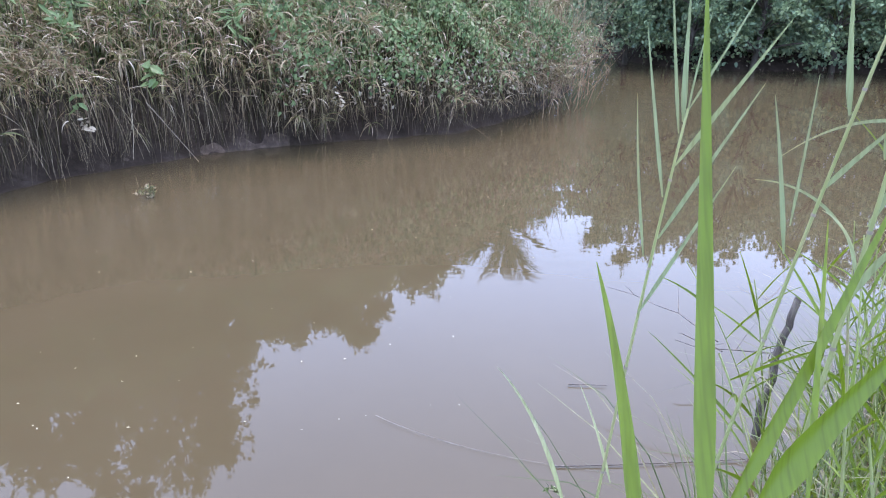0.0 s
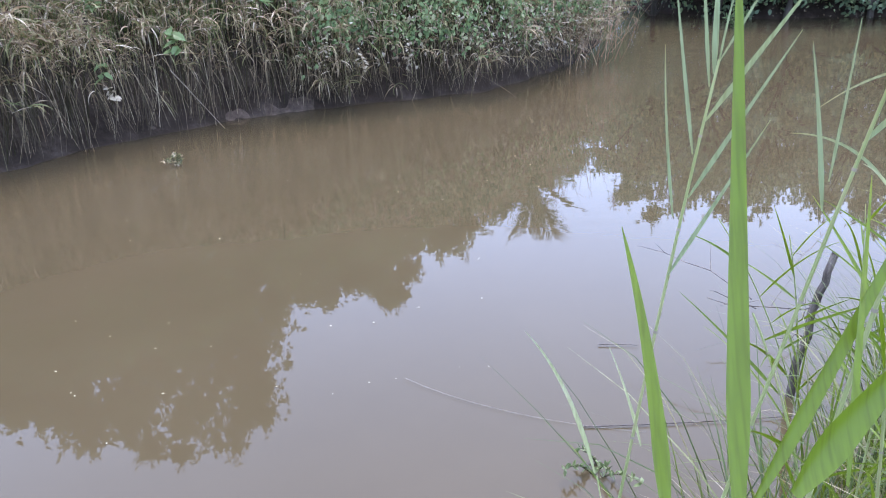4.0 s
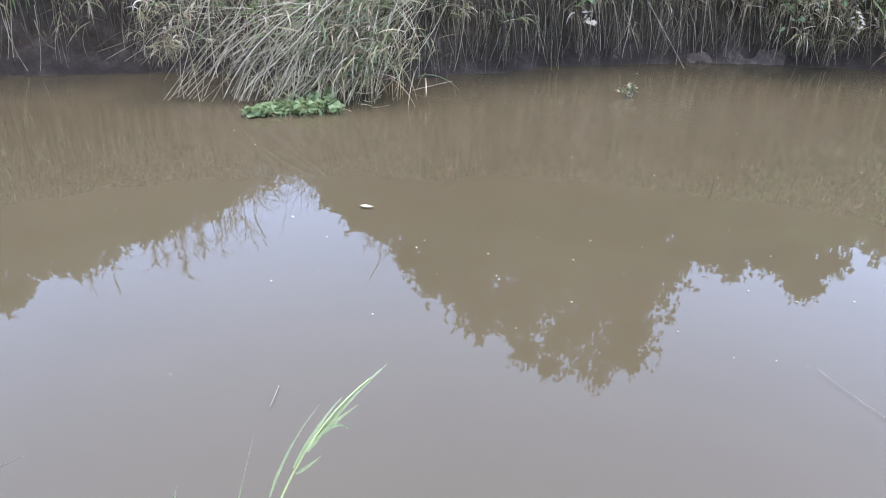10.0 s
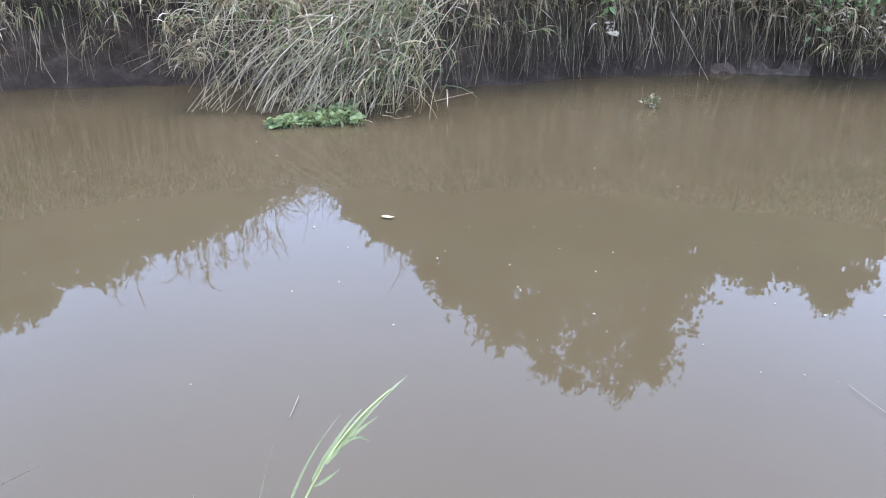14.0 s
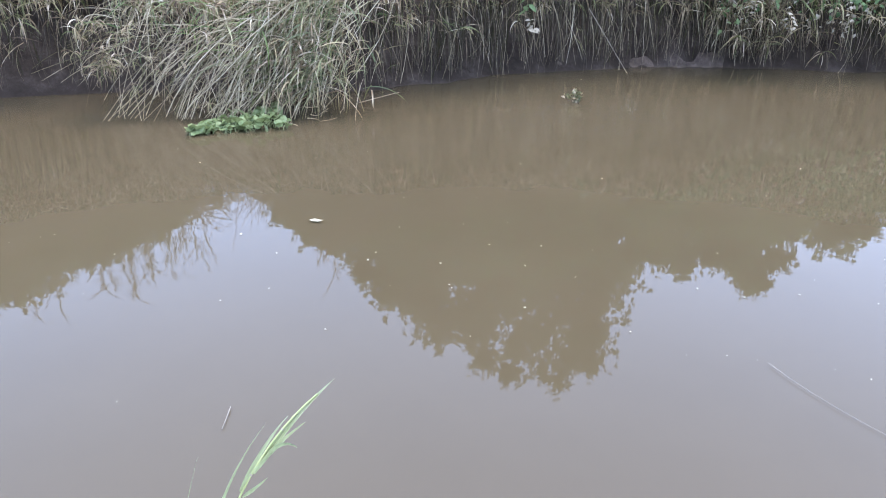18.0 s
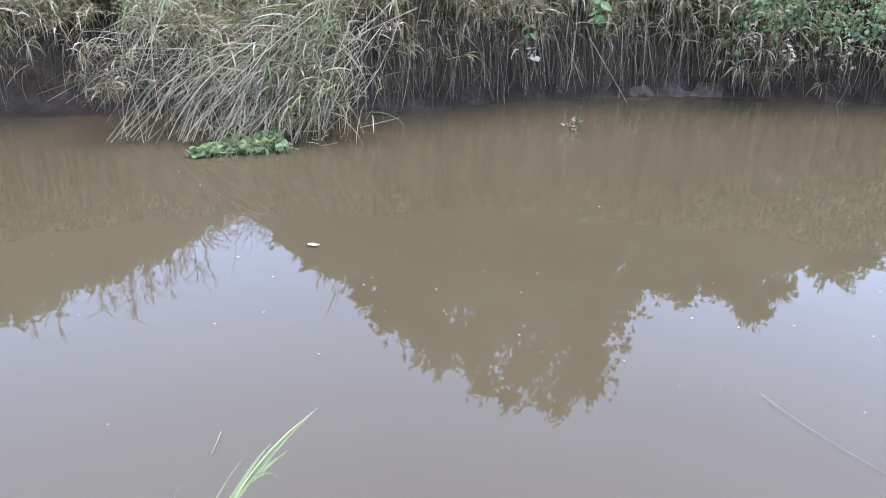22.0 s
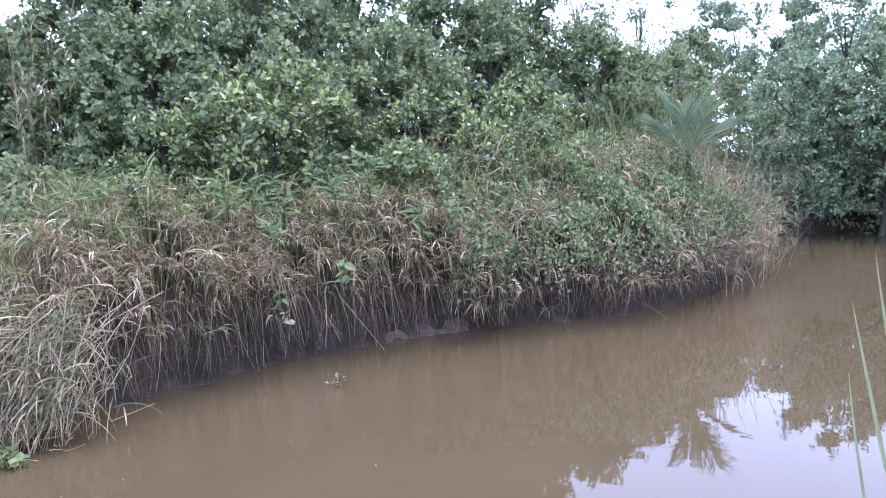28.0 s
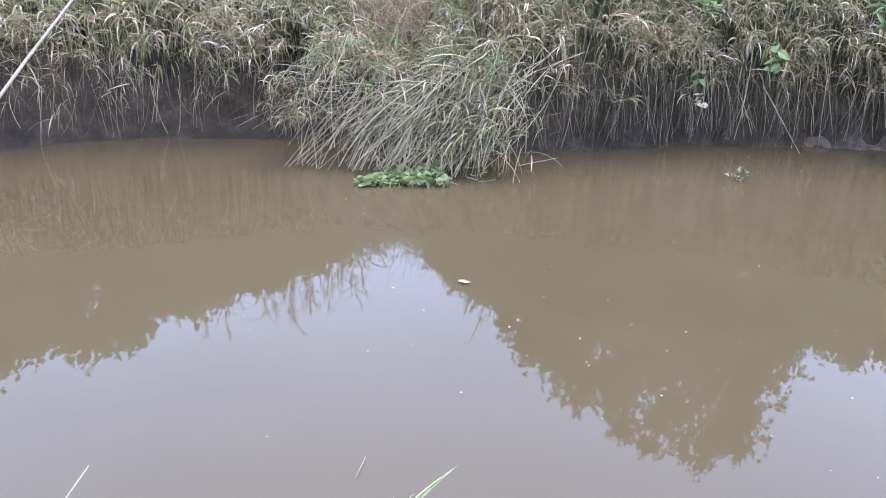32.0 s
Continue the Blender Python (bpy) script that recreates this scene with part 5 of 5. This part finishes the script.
# the fan-topped reed over the water
reed("slender green reed with a fan of narrow leaves", (0.150, 1.250, 0), (0.227, 1.060, 1.634), (0.305, 1.133, 1.989), 0.0038, [
    ((0.256, 1.122, 1.749), (0.234, 1.170, 2.007), (-0.007, 0.001, 0.003), 0.0050, 0.4),
    ((0.278, 1.126, 1.848), (0.254, 1.226, 2.110), (0.000, 0.008, 0.004), 0.0064, 0.3),
    ((0.295, 1.134, 1.949), (0.268, 1.162, 2.192), (-0.001, 0.004, 0.002), 0.0056, 0.3),
    ((0.300, 1.135, 1.967), (0.314, 1.212, 2.168), (-0.001, 0.004, 0.003), 0.0104, 0.1),
    ((0.305, 1.136, 1.977), (0.342, 1.182, 2.132), (-0.002, 0.003, 0.004), 0.0032, 0.2),
    ((0.308, 1.137, 1.988), (0.409, 1.148, 2.179), (0.003, -0.001, 0.003), 0.0040, 0.4),
    ((0.292, 1.125, 1.900), (0.410, 1.049, 2.127), (0.004, -0.003, 0.008), 0.0085, 0.2),
    ((0.275, 1.117, 1.781), (0.432, 1.162, 2.026), (0.004, 0.004, 0.006), 0.0078, 0.2),
    ((0.250, 1.098, 1.658), (0.417, 1.197, 1.883), (0.003, 0.003, 0.004), 0.0075, 0.2)], 501, M_REED_THIN)
# the broad-bladed reeds close by
reed("broad-bladed bright green reed", (0.12, 0.38, 0), (0.10, 0.38, 1.0), (0.114, 0.388, 1.72), 0.006, [
    ((0.115, 0.391, 1.784), (0.144, 0.626, 2.185), (0.006, 0.012, -0.03), 0.0190, 0.1),
    ((0.104, 0.507, 1.685), (0.088, 0.701, 1.892), (0.012, 0.001, 0.007), 0.0165, 0.15),
    ((0.159, 0.414, 1.800), (0.344, 0.532, 1.907), (-0.012, 0.001, 0.004), 0.0300, -0.2)], 502)
reed("broad-bladed bright green reed", (0.3, 0.55, 0), (0.22, 0.52, 1.0), (0.19, 0.546, 1.65), 0.006, [
    ((0.192, 0.546, 1.679), (0.439, 0.758, 1.993), (-0.004, -0.006, -0.02), 0.0170, 0.2),
    ((0.27, 0.542, 1.702), (0.346, 0.742, 1.929), (0, 0, 0.01), 0.008, 0.3)], 503)
# the jointed reeds with sheathed stems
reed("tall jointed reed with brown-sheathed stem", (0.250, 1.150, 0), (0.406, 0.995, 1.673), (0.506, 0.947, 2.192), 0.0040, [
    ((0.482, 0.992, 2.003), (0.457, 0.995, 2.186), (-0.002, 0.004, -0.003), 0.0115, 0.2),
    ((0.494, 0.964, 2.118), (0.503, 0.937, 2.211), (-0.001, 0.003, -0.004), 0.0160, 0.1),
    ((0.427, 1.000, 1.798), (0.426, 1.109, 2.015), (0.004, 0.001, 0.006), 0.0085, 0.2),
    ((0.434, 1.010, 1.838), (0.479, 1.089, 2.048), (0.002, 0.001, 0.003), 0.0045, 0.4),
    ((0.465, 1.000, 1.893), (0.581, 0.996, 2.015), (-0.006, 0.001, 0.002), 0.0085, 0.2),
    ((0.630, 1.055, 1.979), (0.460, 1.132, 1.915), (0.004, 0.018, 0.05), 0.0055, 0.2),
    ((0.548, 1.059, 1.808), (0.426, 1.137, 1.876), (0.020, 0.004, 0.04), 0.0055, 0.2)], 504, M_REED_THIN)
reed("tall jointed reed with reddish sheath", (0.450, 1.150, 0), (0.466, 0.851, 1.771), (0.511, 0.908, 2.113), 0.0047, [
    ((0.504, 0.925, 1.956), (0.510, 0.907, 2.093), (-0.004, 0.008, 0.001), 0.0180, 0.1),
    ((0.499, 0.926, 1.864), (0.572, 0.950, 1.996), (0.003, -0.004, 0.017), 0.0100, 0.3),
    ((0.496, 0.926, 1.791), (0.494, 1.043, 1.853), (0.012, -0.012, 0.03), 0.0070, 0.2),
    ((0.489, 0.918, 1.761), (0.555, 0.893, 1.867), (-0.008, -0.001, 0.03), 0.0120, 0.3)], 505, M_REED_THIN)
# thin blades low over the water
reed("thin young reed with a pale curving leaf", (0.35, 1.25, 0), (0.30, 1.3, 0.6), (0.225, 1.43, 1.0), 0.003, [
    ((0.222, 1.437, 1.002), (0.079, 1.765, 1.200), (0.030, 0.04, 0.04), 0.0125, 0.4),
    ((0.328, 1.459, 1.062), (0.285, 1.680, 1.199), (0.011, 0.001, 0.004), 0.0080, 0.3)], 506, M_REED_PALE, 4)
# the reed that leans over the water beside the camera's feet
reed("drooping reed tip with folded pale leaves", (-0.95, 0.35, 0), (-1.189, 0.568, 1.003), (-1.118, 0.976, 1.092), 0.0035, [
    ((-1.128, 0.779, 1.012), (-1.110, 1.026, 1.105), (-0.012, -0.010, 0.012), 0.0190, 0.3),
    ((-1.116, 0.658, 0.987), (-1.176, 0.872, 1.058), (-0.018, -0.014, 0.004), 0.0105, 0.6),
    ((-1.135, 0.743, 0.990), (-1.140, 0.904, 1.072), (-0.008, 0.015, 0.020), 0.0120, 0.3),
    ((-1.122, 0.809, 1.033), (-1.107, 0.919, 1.058), (-0.004, -0.010, 0.004), 0.0115, 0.3),
    ((-1.121, 0.817, 1.039), (-1.080, 0.860, 1.043), (-0.007, 0.014, 0.020), 0.0085, 0.3),
    ((-1.115, 0.731, 0.994), (-1.093, 0.782, 1.016), (0.005, 0.007, 0.001), 0.0075, 0.3)], 507, M_REED_PALE)
reed("young reed with a curled leaf tip", (-0.9, 0.2, 0), (-1.02, 0.3, 0.8), (-1.10, 0.42, 1.1), 0.0035, [
    ((-1.100, 0.430, 1.108), (-1.154, 0.487, 1.132), (0.0, 0, 0.008), 0.014, 0.3),
    ((-1.110, 0.560, 1.000), (-1.223, 0.723, 1.054), (0.0, 0, 0.006), 0.003, 0.3)], 508, M_REED_PALE)
reed("dry reed with a pale pinkish leaf", (-1.1, -0.05, 0), (-1.30, 0.05, 0.9), (-1.38, 0.18, 1.16), 0.0035, [
    ((-1.387, 0.200, 1.176), (-1.425, 0.361, 1.141), (0, 0, 0.006), 0.009, 0.3)], 509, M_DRY_LEAF)
wand("bare_twig", "thin bare brown twig with small joints", "twig", (-1.2, -0.1, 0.6), (-1.35, 0.05, 1.2), (-1.44, 0.306, 1.314), 0.003, M_TWIG)
wand("cane", "smooth pale straight cane leaning over the bank", "cane", (-1.5, -0.95, 0.5), (-1.95, -0.1, 1.46), (-2.6, 1.15, 2.37), 0.006, M_TWIG, 0.6, 8)


def random_reed(seed, x, y, h, lean):
    """One of the reeds in the stand: a stem with leaves up both sides."""
    r = R(seed)
    g = float(ground_at((x, y))[0])
    top = np.array([x + lean[0], y + lean[1], g + h])
    bend = np.array([x + lean[0] * 0.3, y + lean[1] * 0.3, g + h * 0.6])
    path = bezier(np.array([x, y, g]), bend, top, 12)[0]
    out = []
    for i in range(r.randint(5, 8)):
        q = path[4 + i if 4 + i < 12 else 11]
        a = r.uniform(0, 6.28)
        L = r.uniform(0.18, 0.38)
        el = r.uniform(0.3, 1.2)
        d = np.array([math.cos(a) * math.cos(el), math.sin(a) * math.cos(el), math.sin(el)]) * L
        out.append((tuple(q), tuple(q + d), (0, 0, r.uniform(0.01, 0.08)), r.uniform(0.006, 0.013), r.uniform(-0.6, 0.6)))
    return reed(GREEN_REED if h > 0.9 else "short young green reed in the stand", (x, y, 0), bend, top, r.uniform(0.003, 0.005), out, seed)


r = R(90)
for k in range(36):
    y = r.uniform(1.0, 2.8)
    x = 0.55 + 0.42 * (y - 0.9) + r.uniform(0.0, 0.75)
    random_reed(600 + k, x, y, r.uniform(0.6, 1.25) + (0.25 if x > 1.0 else 0.0), (r.normal(-0.08, 0.12), r.normal(0.03, 0.1)))


def near_grass(name, label, count, seed, mat, lo, hi, wid, box, droop=(0.3, 1.9)):
    """Grass on the near bank, right of where the camera stands."""
    r = R(seed)
    x0, x1, y0, y1 = box
    p = np.c_[r.uniform(x0, x1, count), r.uniform(y0, y1, count)]
    d = shore_distance(p)
    p = p[(d > -0.12) & (p[:, 0] > 0.28 + 0.35 * (p[:, 1] - 0.9)) & ((p[:, 1] > 1.2) | (p[:, 0] > 1.3 + 0.3 * wobble(p, 2.0)))]
    n = len(p)
    base = np.c_[p, np.maximum(ground_at(p), 0.0) - 0.02]
    h = Heap().add(*ribbons(base, r.uniform(0, 6.28, n), r.uniform(0.8, 1.55, n), r.uniform(*droop, n), r.uniform(lo, hi, n), r.uniform(*wid, n), 5, 1.6, r.normal(0, 0.3, n)))
    return thing(name, label, "grass", kind="stuff", data=h.mesh(name, mat))


near_grass("bank_grass", "tangled green grass on the near bank", 9000, 91, M_BANK_GRASS, 0.35, 1.2, (0.004, 0.010), (0.5, 4.2, -0.6, 5.0))
near_grass("bank_grass", "bright young grass blades on the near bank", 2300, 94, M_REED, 0.4, 1.0, (0.005, 0.012), (0.6, 3.2, 1.2, 4.4), (0.2, 1.2))
near_grass("dry_grass", "pale dry grass tangled in the near bank", 3000, 92, M_STRAW, 0.2, 0.75, (0.003, 0.008), (0.5, 3.6, 1.2, 5.0), (0.8, 2.6))
near_grass("bank_grass", "low green grass round the camera's standing place", 3500, 93, M_SEDGE_GREEN, 0.08, 0.25, (0.004, 0.008), (0.3, 6.0, -4.0, 7.0))


def short_turf(count, seed):
    """Short trodden grass over the near bank."""
    r = R(seed)
    p = np.c_[r.uniform(-9, 9, count), r.uniform(-7, 5, count)]
    p = p[shore_distance(p) > 0.35 + 0.2 * wobble(p, 1.7)]
    p = p[wobble(p, 2.2, 4.0) + 0.4 * r.normal(size=len(p)) > -0.35]
    p = p[np.hypot(p[:, 0], p[:, 1]) > 0.3]
    n = len(p)
    h = Heap().add(*ribbons(np.c_[p, ground_at(p) - 0.01], r.uniform(0, 6.28, n), r.uniform(0.5, 1.5, n), r.uniform(0.4, 2.0, n), r.uniform(0.05, 0.16, n), r.uniform(0.004, 0.009, n), 3, 1.3))
    return thing("turf", "short trodden grass on the near bank", "grass", kind="stuff", data=h.mesh("turf", M_BANK_GRASS))


short_turf(26000, 95)
